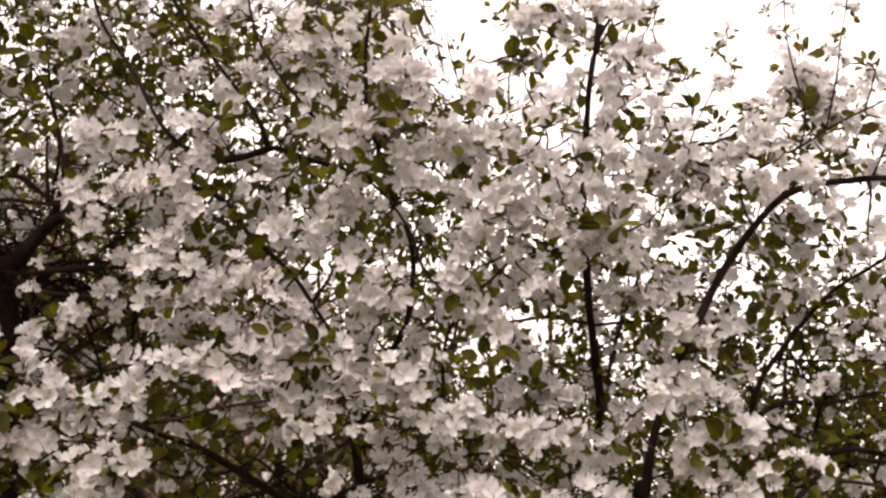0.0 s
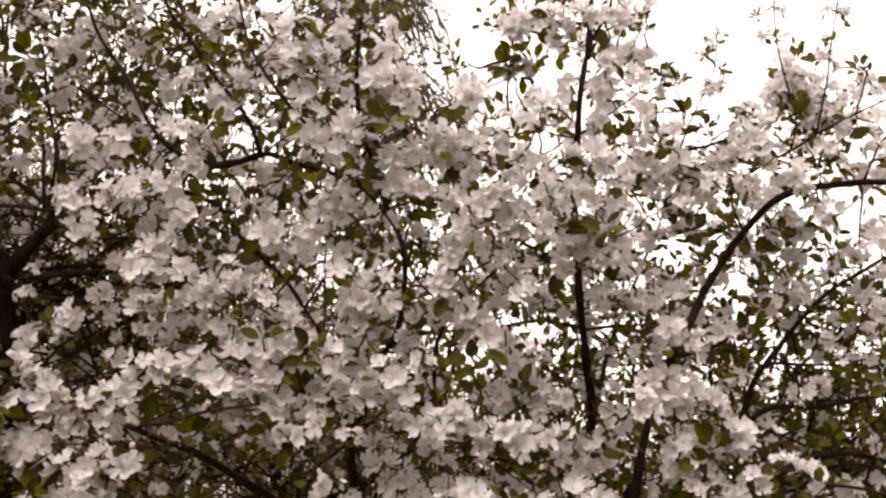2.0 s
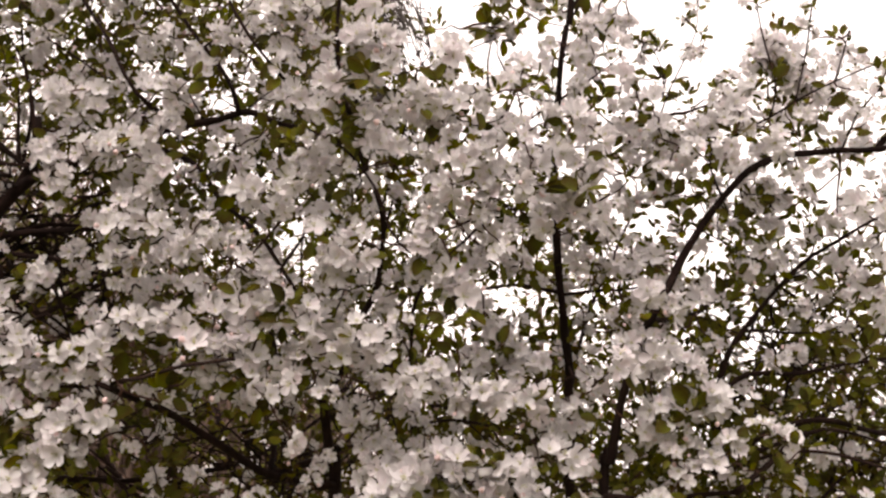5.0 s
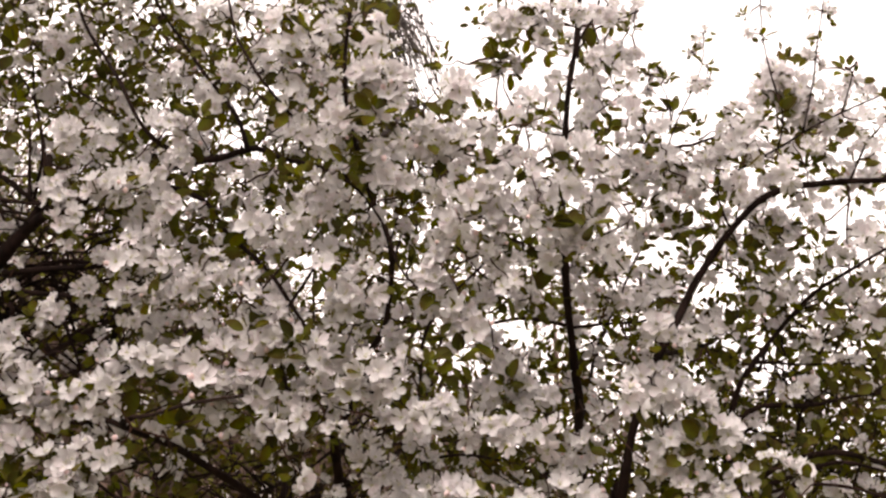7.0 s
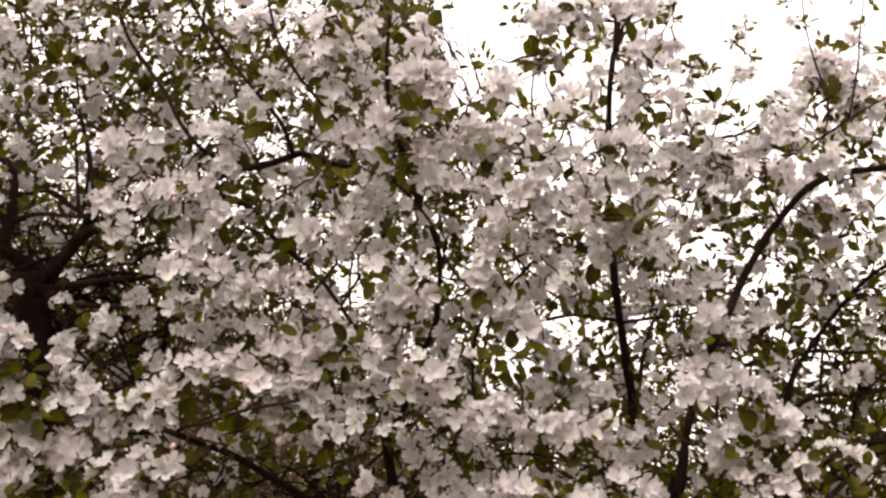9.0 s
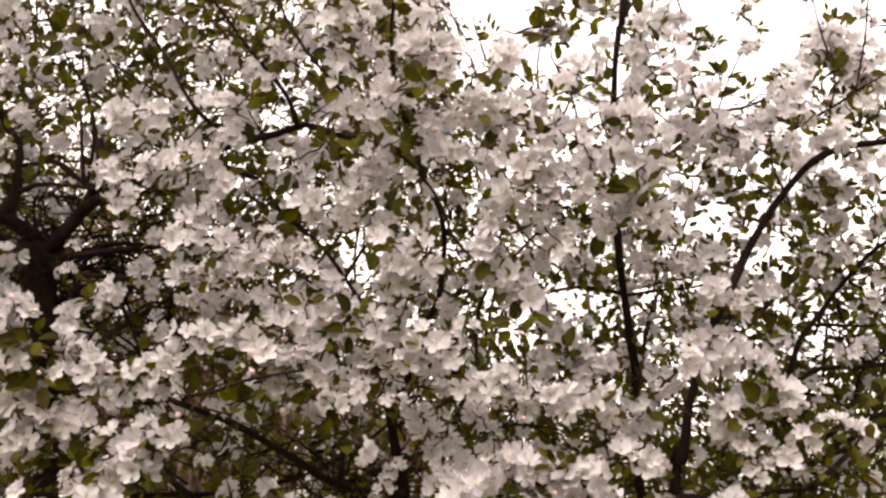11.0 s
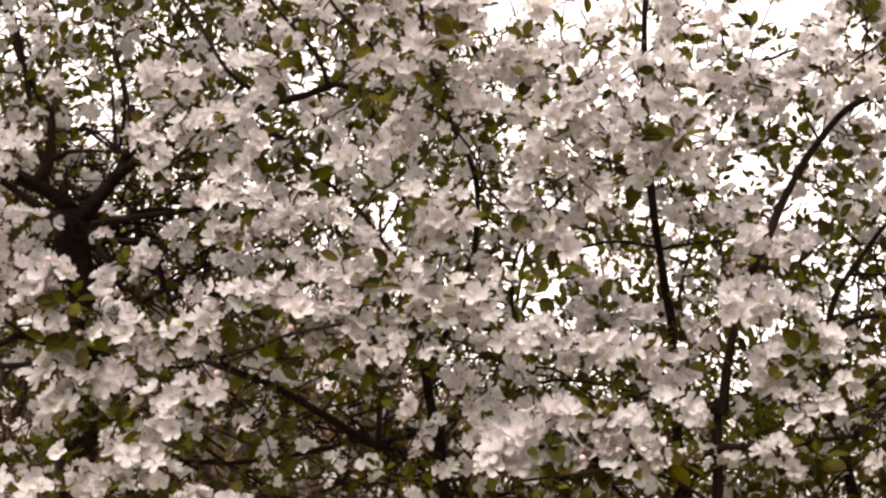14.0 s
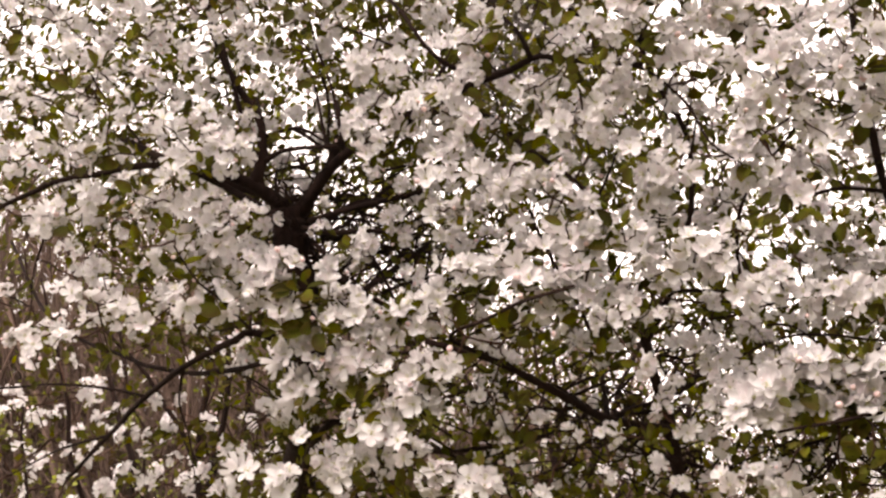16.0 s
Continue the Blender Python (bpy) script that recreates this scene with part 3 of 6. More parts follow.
gap((-0.007, 1.440, 2.022), (-0.016, 3.263, 2.556), 0.013, 0.030)
gap((-0.188, 1.418, 2.096), (-0.425, 3.215, 2.723), 0.013, 0.030)
gap((-0.576, 1.404, 2.147), (-1.306, 3.181, 2.841), 0.024, 0.055)
gap((-0.580, 1.374, 2.251), (-1.315, 3.114, 3.075), 0.018, 0.041)
gap((-0.518, 1.406, 2.140), (-1.175, 3.186, 2.824), 0.017, 0.039)
gap((-0.557, 1.391, 2.192), (-1.262, 3.152, 2.941), 0.012, 0.028)
gap((-0.280, 1.394, 2.181), (-0.635, 3.160, 2.916), 0.012, 0.028)
gap((0.474, 1.427, 2.066), (1.074, 3.234, 2.656), 0.029, 0.065)
gap((0.543, 1.427, 2.066), (1.231, 3.234, 2.656), 0.029, 0.065)
gap((0.551, 1.440, 2.022), (1.248, 3.263, 2.556), 0.022, 0.050)
gap((0.520, 1.440, 2.022), (1.179, 3.263, 2.556), 0.024, 0.053)
gap((-0.126, 1.459, 1.955), (-0.286, 3.306, 2.405), 0.013, 0.030)
gap((0.028, 1.746, 1.895), (0.054, 3.374, 2.170), 0.029, 0.056)
gap((-0.565, 1.431, 2.051), (-1.280, 3.244, 2.623), 0.017, 0.039)
gap((0.538, 1.741, 1.912), (1.039, 3.364, 2.204), 0.034, 0.065)
gap((0.412, 1.418, 2.096), (0.935, 3.215, 2.723), 0.020, 0.044)
gap((0.062, 1.404, 2.147), (0.141, 3.181, 2.841), 0.013, 0.030)
gap((0.258, 1.427, 2.066), (0.586, 3.234, 2.656), 0.013, 0.030)
gap((-0.311, 1.374, 2.251), (-0.704, 3.114, 3.075), 0.008, 0.018)
gap((-0.349, 1.359, 2.303), (-0.792, 3.080, 3.193), 0.010, 0.023)
gap((-0.442, 1.363, 2.288), (-1.001, 3.090, 3.159), 0.011, 0.025)
gap((-0.624, 1.368, 2.074), (-1.128, 3.031, 2.919), 0.022, 0.051)
gap((-0.627, 1.392, 2.001), (-1.135, 3.085, 2.753), 0.025, 0.058)
gap((-0.652, 1.377, 2.032), (-1.194, 3.051, 2.824), 0.017, 0.039)
gap((-0.549, 1.402, 2.009), (-0.960, 3.108, 2.771), 0.012, 0.028)
gap((-0.701, 1.674, 1.948), (-0.847, 2.171, 2.114), 0.063, 0.083)
gap((-0.736, 1.647, 2.012), (-0.864, 2.045, 2.163), 0.063, 0.079)
gap((-0.613, 1.702, 1.973), (-0.705, 2.090, 2.106), 0.055, 0.068)
gap((-0.795, 1.358, 1.696), (-1.324, 2.568, 1.963), 0.079, 0.152)
gap((-0.918, 1.343, 1.679), (-1.561, 2.540, 1.931), 0.093, 0.180)
gap((-0.845, 1.383, 1.597), (-1.420, 2.616, 1.773), 0.093, 0.180)
gap((-0.981, 1.363, 1.588), (-1.683, 2.578, 1.755), 0.086, 0.166)
gap((-0.748, 1.374, 1.671), (-1.234, 2.599, 1.916), 0.050, 0.097)
gap((-1.159, 1.688, 1.967), (-1.587, 2.438, 2.225), 0.057, 0.083)
gap((-1.196, 1.673, 1.834), (-1.682, 2.481, 2.047), 0.055, 0.083)
gap((-1.001, 1.331, 1.996), (-1.983, 2.948, 2.741), 0.012, 0.028)
gap((-0.823, 1.302, 2.172), (-1.580, 2.882, 3.141), 0.015, 0.035)
gap((-0.949, 1.273, 2.198), (-1.865, 2.816, 3.199), 0.017, 0.039)
gap((-0.993, 1.299, 2.098), (-1.967, 2.874, 2.974), 0.014, 0.032)
gap((-0.663, 1.329, 2.173), (-1.217, 2.942, 3.144), 0.015, 0.035)
gap((-0.748, 1.336, 2.107), (-1.411, 2.959, 2.993), 0.012, 0.028)
gap((-1.051, 1.520, 2.208), (-1.830, 2.900, 2.962), 0.018, 0.035)
gap((0.124, 1.373, 2.255), (0.281, 3.112, 3.084), 0.045, 0.101)
gap((0.035, 1.361, 2.295), (0.080, 3.085, 3.176), 0.026, 0.059)
gap((0.189, 1.380, 2.229), (0.429, 3.128, 3.025), 0.008, 0.018)
gap((-0.253, 1.477, 1.608), (-0.266, 2.137, 1.701), 0.086, 0.126)
gap((-0.226, 1.502, 1.544), (-0.227, 2.174, 1.607), 0.065, 0.095)
gap((0.001, 1.540, 1.545), (0.082, 2.070, 1.594), 0.050, 0.068)
gap((-0.417, 1.436, 1.650), (-0.500, 2.028, 1.754), 0.050, 0.072)
gap((-0.349, 1.694, 1.709), (-0.371, 1.992, 1.763), 0.051, 0.060)
gap((-0.434, 1.500, 1.816), (-0.746, 2.700, 2.039), 0.022, 0.040)
gap((-0.001, 1.500, 1.888), (0.037, 2.700, 2.169), 0.020, 0.036)
gap((-0.033, 1.500, 1.865), (-0.020, 2.700, 2.127), 0.018, 0.032)
gap((0.175, 1.500, 2.081), (0.355, 2.700, 2.518), 0.020, 0.036)
gap((-0.135, 1.500, 2.152), (-0.204, 2.700, 2.646), 0.018, 0.032)
gap((-0.350, 1.500, 1.904), (-0.595, 2.700, 2.197), 0.016, 0.029)
gap((-0.166, 1.500, 1.755), (-0.261, 2.700, 1.929), 0.022, 0.040)
gap((0.334, 1.500, 1.743), (0.642, 2.700, 1.907), 0.018, 0.032)
gap((0.141, 1.500, 1.786), (0.293, 2.700, 1.984), 0.016, 0.029)
gap((-0.204, 1.500, 1.959), (-0.394, 3.300, 2.466), 0.034, 0.075)
gap((-0.228, 1.500, 1.968), (-0.447, 3.300, 2.486), 0.022, 0.048)
gap((-0.271, 1.500, 2.215), (-0.541, 3.300, 3.032), 0.012, 0.026)
gap((-0.552, 1.600, 1.923), (-0.807, 2.400, 2.115), 0.030, 0.042)
gap((-0.502, 1.600, 1.939), (-0.732, 2.400, 2.139), 0.022, 0.031)
gap((-0.525, 1.600, 1.888), (-0.766, 2.400, 2.063), 0.020, 0.028)
gap((-0.034, 1.500, 2.080), (-0.018, 3.300, 2.733), 0.014, 0.031)
open_side(0.026, (-0.419, 1.729, 2.245), (-0.360, 1.717, 2.251), (-0.312, 1.704, 2.259), (-0.260, 1.690, 2.237))
open_side(0.023, (-0.321, 1.705, 2.257), (-0.335, 1.694, 2.295), (-0.362, 1.701, 2.344), (-0.391, 1.700, 2.382))
open_side(0.023, (-0.391, 1.700, 2.382), (-0.433, 1.694, 2.439), (-0.476, 1.698, 2.499))
open_side(0.021, (-0.705, 1.805, 2.200), (-0.698, 1.799, 2.291), (-0.724, 1.803, 2.388))
open_side(0.021, (-0.465, 1.663, 2.258), (-0.494, 1.641, 2.298), (-0.553, 1.644, 2.399))
open_side(0.018, (-0.282, 1.611, 2.332), (-0.337, 1.613, 2.434))
open_side(0.026, (-0.161, 1.681, 2.376), (-0.152, 1.645, 2.502))
open_side(0.018, (-0.119, 1.642, 2.150), (-0.087, 1.636, 2.097), (-0.069, 1.641, 2.044))
open_side(0.021, (-0.402, 1.756, 2.188), (-0.321, 1.751, 2.096), (-0.239, 1.759, 1.998))
open_side(0.018, (-0.259, 1.787, 2.008), (-0.227, 1.791, 2.065))
open_side(0.021, (-0.004, 1.736, 2.004), (0.053, 1.721, 2.056))
open_side(0.023, (0.077, 1.813, 1.990), (0.219, 1.853, 1.994), (0.315, 1.832, 1.995))
open_side(0.028, (0.212, 1.830, 2.075), (0.219, 1.852, 1.999), (0.228, 1.883, 1.928), (0.237, 1.912, 1.862))
open_side(0.023, (0.213, 1.771, 2.316), (0.215, 1.766, 2.372), (0.226, 1.765, 2.447), (0.259, 1.750, 2.498))
open_side(0.028, (0.287, 1.824, 1.697), (0.299, 1.801, 1.776), (0.316, 1.783, 1.839))
open_side(0.031, (0.404, 1.794, 2.017), (0.435, 1.789, 2.074), (0.489, 1.779, 2.143), (0.535, 1.765, 2.192), (0.626, 1.758, 2.218), (0.748, 1.756, 2.225))
open_side(0.021, (0.391, 1.760, 2.282), (0.452, 1.736, 2.292))
open_side(0.018, (0.688, 1.756, 2.224), (0.716, 1.738, 2.288), (0.748, 1.727, 2.324))
open_side(0.023, (0.490, 1.897, 1.842), (0.534, 1.870, 1.934), (0.581, 1.864, 1.992), (0.639, 1.848, 2.048), (0.748, 1.807, 2.117))
open_side(0.023, (0.497, 1.887, 1.839), (0.543, 1.871, 1.860), (0.626, 1.861, 1.859))
open_side(0.021, (0.612, 1.843, 1.774), (0.732, 1.848, 1.760))
open_side(0.023, (-0.502, 1.729, 1.810), (-0.371, 1.630, 1.830))
open_side(0.028, (-0.452, 1.838, 1.793), (-0.400, 1.868, 1.762), (-0.277, 1.951, 1.689))
open_side(0.033, (-0.792, 1.848, 2.055), (-0.790, 1.819, 2.109), (-0.706, 1.788, 2.149), (-0.668, 1.765, 2.166))
open_side(0.026, (-0.791, 1.820, 2.107), (-0.858, 1.752, 2.151))
open_side(0.023, (-0.838, 1.779, 2.143), (-0.816, 1.776, 2.227), (-0.824, 1.781, 2.272))
open_side(0.018, (-0.816, 1.780, 2.183), (-0.724, 1.752, 2.184), (-0.673, 1.751, 2.180))
open_side(0.023, (-0.860, 1.816, 1.890), (-1.002, 1.858, 1.855), (-1.313, 2.017, 1.703))
open_side(0.023, (-0.417, 1.818, 1.785), (-0.276, 1.931, 1.707))
open_side(0.021, (-0.481, 1.714, 1.808), (-0.372, 1.632, 1.819))
ROOF = [(-1.400, 1.048), (-0.118, 1.048), (-0.057, 0.721), (-0.048, 0.536), (-0.044, 0.446), (-0.025, 0.425), (-0.011, 0.480), (0.009, 0.489), (0.040, 0.471), (0.048, 0.568), (0.057, 0.680), (0.210, 0.680), (0.208, 0.511), (0.213, 0.462), (0.224, 0.416), (0.248, 0.411), (0.263, 0.422), (0.286, 0.431), (0.309, 0.474), (0.346, 0.486), (0.366, 0.455), (0.396, 0.477), (0.416, 0.455), (0.439, 0.468), (0.647, 0.613), (0.984, 0.819)]


def airy(p, slack=1.0, where=GAPS):
    for a, b, ra, rb in where:
        t = np.dot(p - a, b - a) / np.dot(b - a, b - a)
        if 0 <= t <= 1 and np.linalg.norm(p - a - t * (b - a)) < slack * (ra + (rb - ra) * t):
            return True
    return False


def under_roof(p):
    u = p[0] / p[1]
    top = np.interp(u, [r[0] for r in ROOF], [r[1] for r in ROOF])
    return (p[2] - 1.6) / p[1] < top - 0.012 + 0.02 * noise.noise(Vector(p) * 9)


SPOTS = []
rng = np.random.default_rng(7)


def bloom(name, size, *points, leafy=False):
    """Single flower clusters, or tufts of leaves, of one size at the ends of spurs."""
    for p in points:
        p = np.array(p) + rng.normal(0, 0.004, 3)
        if not airy(p, 0.85, BARE):
            SPOTS.append((p, list(TREES).index(name), size, leafy))


bloom(leaning_tree, 0.40, (0.413, 1.666, 2.420), (0.508, 1.659, 2.452), (0.544, 1.658, 2.499), (0.625, 1.674, 2.502))
bloom(leaning_tree, 0.50, (0.371, 1.815, 2.443), (0.436, 1.671, 2.459), (0.434, 1.668, 2.442), (0.411, 1.669, 2.365), (0.435, 1.673, 2.372), (0.416, 1.658, 2.350), (0.649, 1.664, 2.497), (0.617, 1.664, 2.450), (0.604, 1.663, 2.418), (0.628, 1.670, 2.396))
bloom(leaning_tree, 0.60, (0.607, 1.783, 2.197), (0.413, 1.804, 2.090), (0.390, 1.819, 2.455), (0.391, 1.814, 2.448))
bloom(leaning_tree, 0.70, (0.549, 1.803, 2.125), (0.367, 1.820, 2.423), (0.334, 1.816, 2.081), (0.356, 1.808, 2.574), (0.766, 1.819, 2.428))
bloom(leaning_tree, 0.80, (0.577, 1.816, 2.435), (0.481, 1.776, 2.276), (0.607, 1.701, 2.264), (0.540, 1.796, 2.154), (0.639, 1.820, 2.048), (0.635, 1.807, 2.084), (0.633, 1.788, 2.168), (0.751, 1.810, 2.408), (0.339, 1.795, 2.478), (0.541, 1.716, 2.381), (0.731, 1.803, 2.432), (0.670, 1.803, 2.128))
bloom(leaning_tree, 0.90, (0.419, 1.782, 2.213), (0.366, 1.804, 2.203), (0.447, 1.779, 2.263), (0.332, 1.810, 2.134), (0.358, 1.790, 2.147), (0.333, 1.804, 2.043), (0.382, 1.809, 2.053), (0.527, 1.821, 2.052), (0.558, 1.800, 2.054), (0.527, 1.804, 2.017), (0.579, 1.815, 2.029), (0.561, 1.820, 2.396))
bloom(leaning_tree, 0.90, (0.699, 1.809, 2.402), (0.529, 1.819, 2.374), (0.508, 1.820, 2.358), (0.386, 1.785, 2.265), (0.417, 1.798, 2.259), (0.346, 1.782, 2.253), (0.433, 1.792, 2.226), (0.684, 1.812, 2.041), (0.745, 1.800, 2.117), (0.691, 1.809, 2.120))
bloom(leaning_tree, 1.00, (0.355, 1.788, 2.290), (0.399, 1.799, 2.267), (0.345, 1.784, 2.237), (0.382, 1.780, 2.224), (0.436, 1.801, 2.246), (0.643, 1.733, 2.318), (0.475, 1.706, 2.211), (0.568, 1.789, 2.170), (0.590, 1.807, 2.146), (0.575, 1.729, 2.398), (0.609, 1.718, 2.383), (0.561, 1.725, 2.365))
bloom(leaning_tree, 1.00, (0.601, 1.730, 2.357), (0.633, 1.741, 2.351), (0.653, 1.739, 2.371), (0.562, 1.714, 2.412), (0.595, 1.727, 2.413), (0.720, 1.811, 2.021))
bloom(leaning_tree, 1.10, (0.476, 1.706, 2.271), (0.499, 1.704, 2.279), (0.483, 1.704, 2.300), (0.532, 1.733, 2.332), (0.571, 1.737, 2.374), (0.573, 1.717, 2.406), (0.595, 1.728, 2.328), (0.594, 1.738, 2.374), (0.628, 1.738, 2.341), (0.504, 1.701, 2.248), (0.487, 1.695, 2.187), (0.565, 1.703, 2.217))
bloom(leaning_tree, 1.10, (0.613, 1.714, 2.205), (0.596, 1.737, 2.391))
bloom(old_tree, 0.50, (-0.770, 1.756, 2.081), (-0.729, 1.850, 2.103), (-0.763, 1.739, 2.082), (-0.700, 1.752, 2.076))
bloom(old_tree, 0.60, (-0.709, 1.751, 2.048), (-0.535, 1.702, 2.445), (-0.725, 1.831, 2.227), (-0.722, 1.762, 2.046), (-0.598, 1.656, 2.080))
bloom(old_tree, 0.70, (-0.687, 1.736, 2.298), (-0.715, 1.718, 2.433), (-0.780, 1.840, 2.169), (-0.610, 1.753, 2.125), (-0.823, 1.706, 2.378), (-0.555, 1.758, 1.931), (-0.751, 1.777, 1.732), (-0.660, 1.683, 1.700), (-0.567, 1.801, 1.650), (-0.440, 1.781, 1.650), (-0.360, 1.777, 1.728), (-0.538, 1.693, 2.507))
bloom(old_tree, 0.70, (-0.451, 1.713, 2.507), (-0.508, 1.716, 2.476))
bloom(old_tree, 0.80, (-0.821, 1.707, 2.415), (-0.830, 1.718, 2.347), (-0.806, 1.717, 2.294), (-0.781, 1.714, 2.298), (-0.727, 1.721, 2.314), (-0.822, 1.730, 2.254), (-0.827, 1.728, 2.213), (-0.659, 1.741, 2.212), (-0.574, 1.725, 2.219), (-0.582, 1.753, 2.040), (-0.515, 1.721, 2.317), (-0.483, 1.717, 2.403))
bloom(old_tree, 0.80, (-0.487, 1.716, 2.371), (-0.817, 1.743, 2.069), (-0.826, 1.758, 2.044), (-0.436, 1.644, 2.207), (-0.719, 1.673, 1.846), (-0.583, 1.743, 2.028), (-0.567, 1.754, 2.011), (-0.469, 1.762, 1.977), (-0.649, 1.753, 1.975), (-0.477, 1.775, 1.721), (-0.467, 1.778, 1.812), (-0.799, 1.771, 1.728))
bloom(old_tree, 0.80, (-0.389, 1.775, 1.828), (-0.452, 1.771, 1.810), (-0.446, 1.779, 1.867), (-0.380, 1.796, 1.685), (-0.363, 1.788, 1.774), (-0.391, 1.669, 2.007), (-1.421, 2.283, 1.922), (-1.344, 2.289, 1.889), (-1.476, 2.314, 1.820), (-1.288, 2.310, 1.787), (-1.190, 2.324, 1.705), (-1.326, 2.310, 1.754))
bloom(old_tree, 0.80, (-1.426, 2.298, 1.776), (-1.578, 2.308, 1.731), (-1.231, 2.301, 1.829), (-1.444, 2.297, 2.005), (-0.824, 1.711, 2.360), (-0.976, 1.586, 2.111), (-1.093, 1.705, 1.911), (-1.048, 1.668, 2.336), (-0.976, 1.650, 2.335), (-0.904, 1.651, 2.355), (-0.874, 1.707, 2.413), (-0.943, 1.647, 2.416))
bloom(old_tree, 0.80, (-1.031, 1.652, 2.447), (-1.507, 2.287, 2.010), (-1.391, 2.303, 1.872), (-1.315, 2.313, 1.833), (-1.251, 2.288, 1.891), (-1.187, 2.292, 1.896), (-1.227, 2.320, 1.769), (-1.144, 2.311, 1.820), (-1.161, 2.317, 1.738), (-1.270, 2.301, 1.724), (-1.091, 2.304, 1.765), (-0.621, 1.644, 2.171))
bloom(old_tree, 0.80, (-0.725, 1.713, 2.518), (-0.586, 1.710, 2.505), (-0.630, 1.713, 2.496), (-0.728, 1.722, 2.426), (-0.642, 1.705, 2.397), (-0.613, 1.645, 2.159), (-0.896, 1.727, 2.232), (-0.807, 1.652, 2.058), (-0.841, 1.756, 2.034))
bloom(old_tree, 0.90, (-0.771, 1.705, 2.402), (-0.775, 1.829, 2.292), (-0.562, 1.739, 2.188), (-0.505, 1.732, 2.260), (-0.472, 1.733, 2.259), (-0.564, 1.745, 2.096), (-0.593, 1.722, 2.336), (-0.407, 1.731, 2.161), (-0.446, 1.768, 1.949), (-0.360, 1.750, 1.962), (-0.426, 1.797, 1.686), (-0.785, 1.792, 1.727))
bloom(old_tree, 0.90, (-0.709, 1.770, 1.762), (-1.197, 1.639, 2.472), (-1.102, 1.670, 2.291), (-1.032, 1.680, 2.257), (-1.089, 1.695, 1.996), (-1.257, 1.706, 1.903), (-1.225, 1.656, 2.350), (-1.240, 1.659, 2.422), (-1.168, 1.672, 2.315), (-1.122, 1.641, 2.458), (-1.534, 2.293, 1.886), (-1.550, 2.304, 1.777))
bloom(old_tree, 0.90, (-1.377, 2.306, 1.723), (-1.480, 2.299, 1.745), (-1.120, 2.309, 1.685), (-1.610, 2.301, 1.948), (-1.592, 2.302, 1.831), (-0.390, 1.793, 1.568), (-0.689, 1.712, 2.458), (-0.664, 1.721, 2.468), (-0.599, 1.699, 2.468), (-0.545, 1.710, 2.473), (-0.639, 1.760, 2.010), (-0.660, 1.768, 1.984))
bloom(old_tree, 1.00, (-0.647, 1.718, 2.447), (-0.602, 1.654, 2.187), (-0.591, 1.648, 2.118), (-0.525, 1.747, 2.170), (-0.447, 1.647, 2.104), (-0.503, 1.649, 2.055), (-0.468, 1.671, 2.051), (-0.454, 1.672, 2.019), (-0.414, 1.643, 2.230), (-0.444, 1.731, 2.122), (-0.809, 1.749, 2.012), (-0.485, 1.678, 1.966))
bloom(old_tree, 1.00, (-0.637, 1.743, 1.996), (-0.702, 1.758, 1.982), (-0.710, 1.760, 1.950), (-0.588, 1.688, 1.832), (-0.504, 1.695, 1.805), (-0.437, 1.764, 1.986), (-0.416, 1.678, 1.888), (-0.739, 1.770, 1.737), (-0.711, 1.695, 1.652), (-1.044, 1.580, 2.340), (-0.833, 1.640, 2.129), (-0.884, 1.673, 2.255))
bloom(old_tree, 1.00, (-1.056, 1.592, 2.087), (-1.110, 1.610, 1.872), (-1.149, 1.611, 1.850), (-0.578, 1.649, 2.131), (-0.836, 1.643, 2.173), (-0.808, 1.645, 2.152), (-0.857, 1.657, 2.073), (-0.772, 1.666, 1.947), (-0.761, 1.663, 1.918), (-0.752, 1.666, 1.873), (-0.851, 1.664, 1.889))
bloom(old_tree, 1.10, (-0.594, 1.634, 2.242), (-0.550, 1.649, 2.271), (-0.501, 1.654, 2.170), (-0.465, 1.658, 2.160), (-0.470, 1.636, 2.186), (-0.499, 1.672, 2.020), (-0.408, 1.634, 2.260), (-0.373, 1.628, 2.334), (-0.376, 1.646, 2.314), (-0.392, 1.656, 2.172), (-0.425, 1.645, 2.145), (-0.365, 1.670, 2.062))
bloom(old_tree, 1.10, (-0.424, 1.651, 2.058), (-0.380, 1.659, 2.022), (-0.735, 1.668, 1.952), (-0.737, 1.685, 1.893), (-0.495, 1.661, 1.999), (-0.461, 1.667, 1.990), (-0.504, 1.682, 1.877), (-0.495, 1.677, 1.907), (-0.510, 1.675, 1.850), (-0.455, 1.672, 1.919), (-0.725, 1.692, 1.818), (-0.729, 1.692, 1.762))
bloom(old_tree, 1.10, (-0.685, 1.684, 1.794), (-0.636, 1.683, 1.784), (-0.546, 1.678, 1.773), (-0.499, 1.697, 1.757), (-0.537, 1.705, 1.699), (-0.592, 1.696, 1.708), (-0.666, 1.698, 1.642), (-0.714, 1.712, 1.639), (-0.427, 1.673, 2.000), (-0.374, 1.679, 1.972), (-0.727, 1.685, 1.830), (-0.708, 1.680, 1.791))
bloom(old_tree, 1.10, (-0.741, 1.690, 1.752), (-0.735, 1.691, 1.680), (-1.066, 1.564, 2.346), (-1.183, 1.599, 2.180), (-1.047, 1.591, 2.154), (-0.913, 1.577, 2.176), (-0.899, 1.587, 2.099), (-0.856, 1.652, 2.188), (-1.102, 1.586, 2.072), (-1.126, 1.595, 2.059), (-0.911, 1.657, 2.019), (-0.852, 1.678, 1.987))
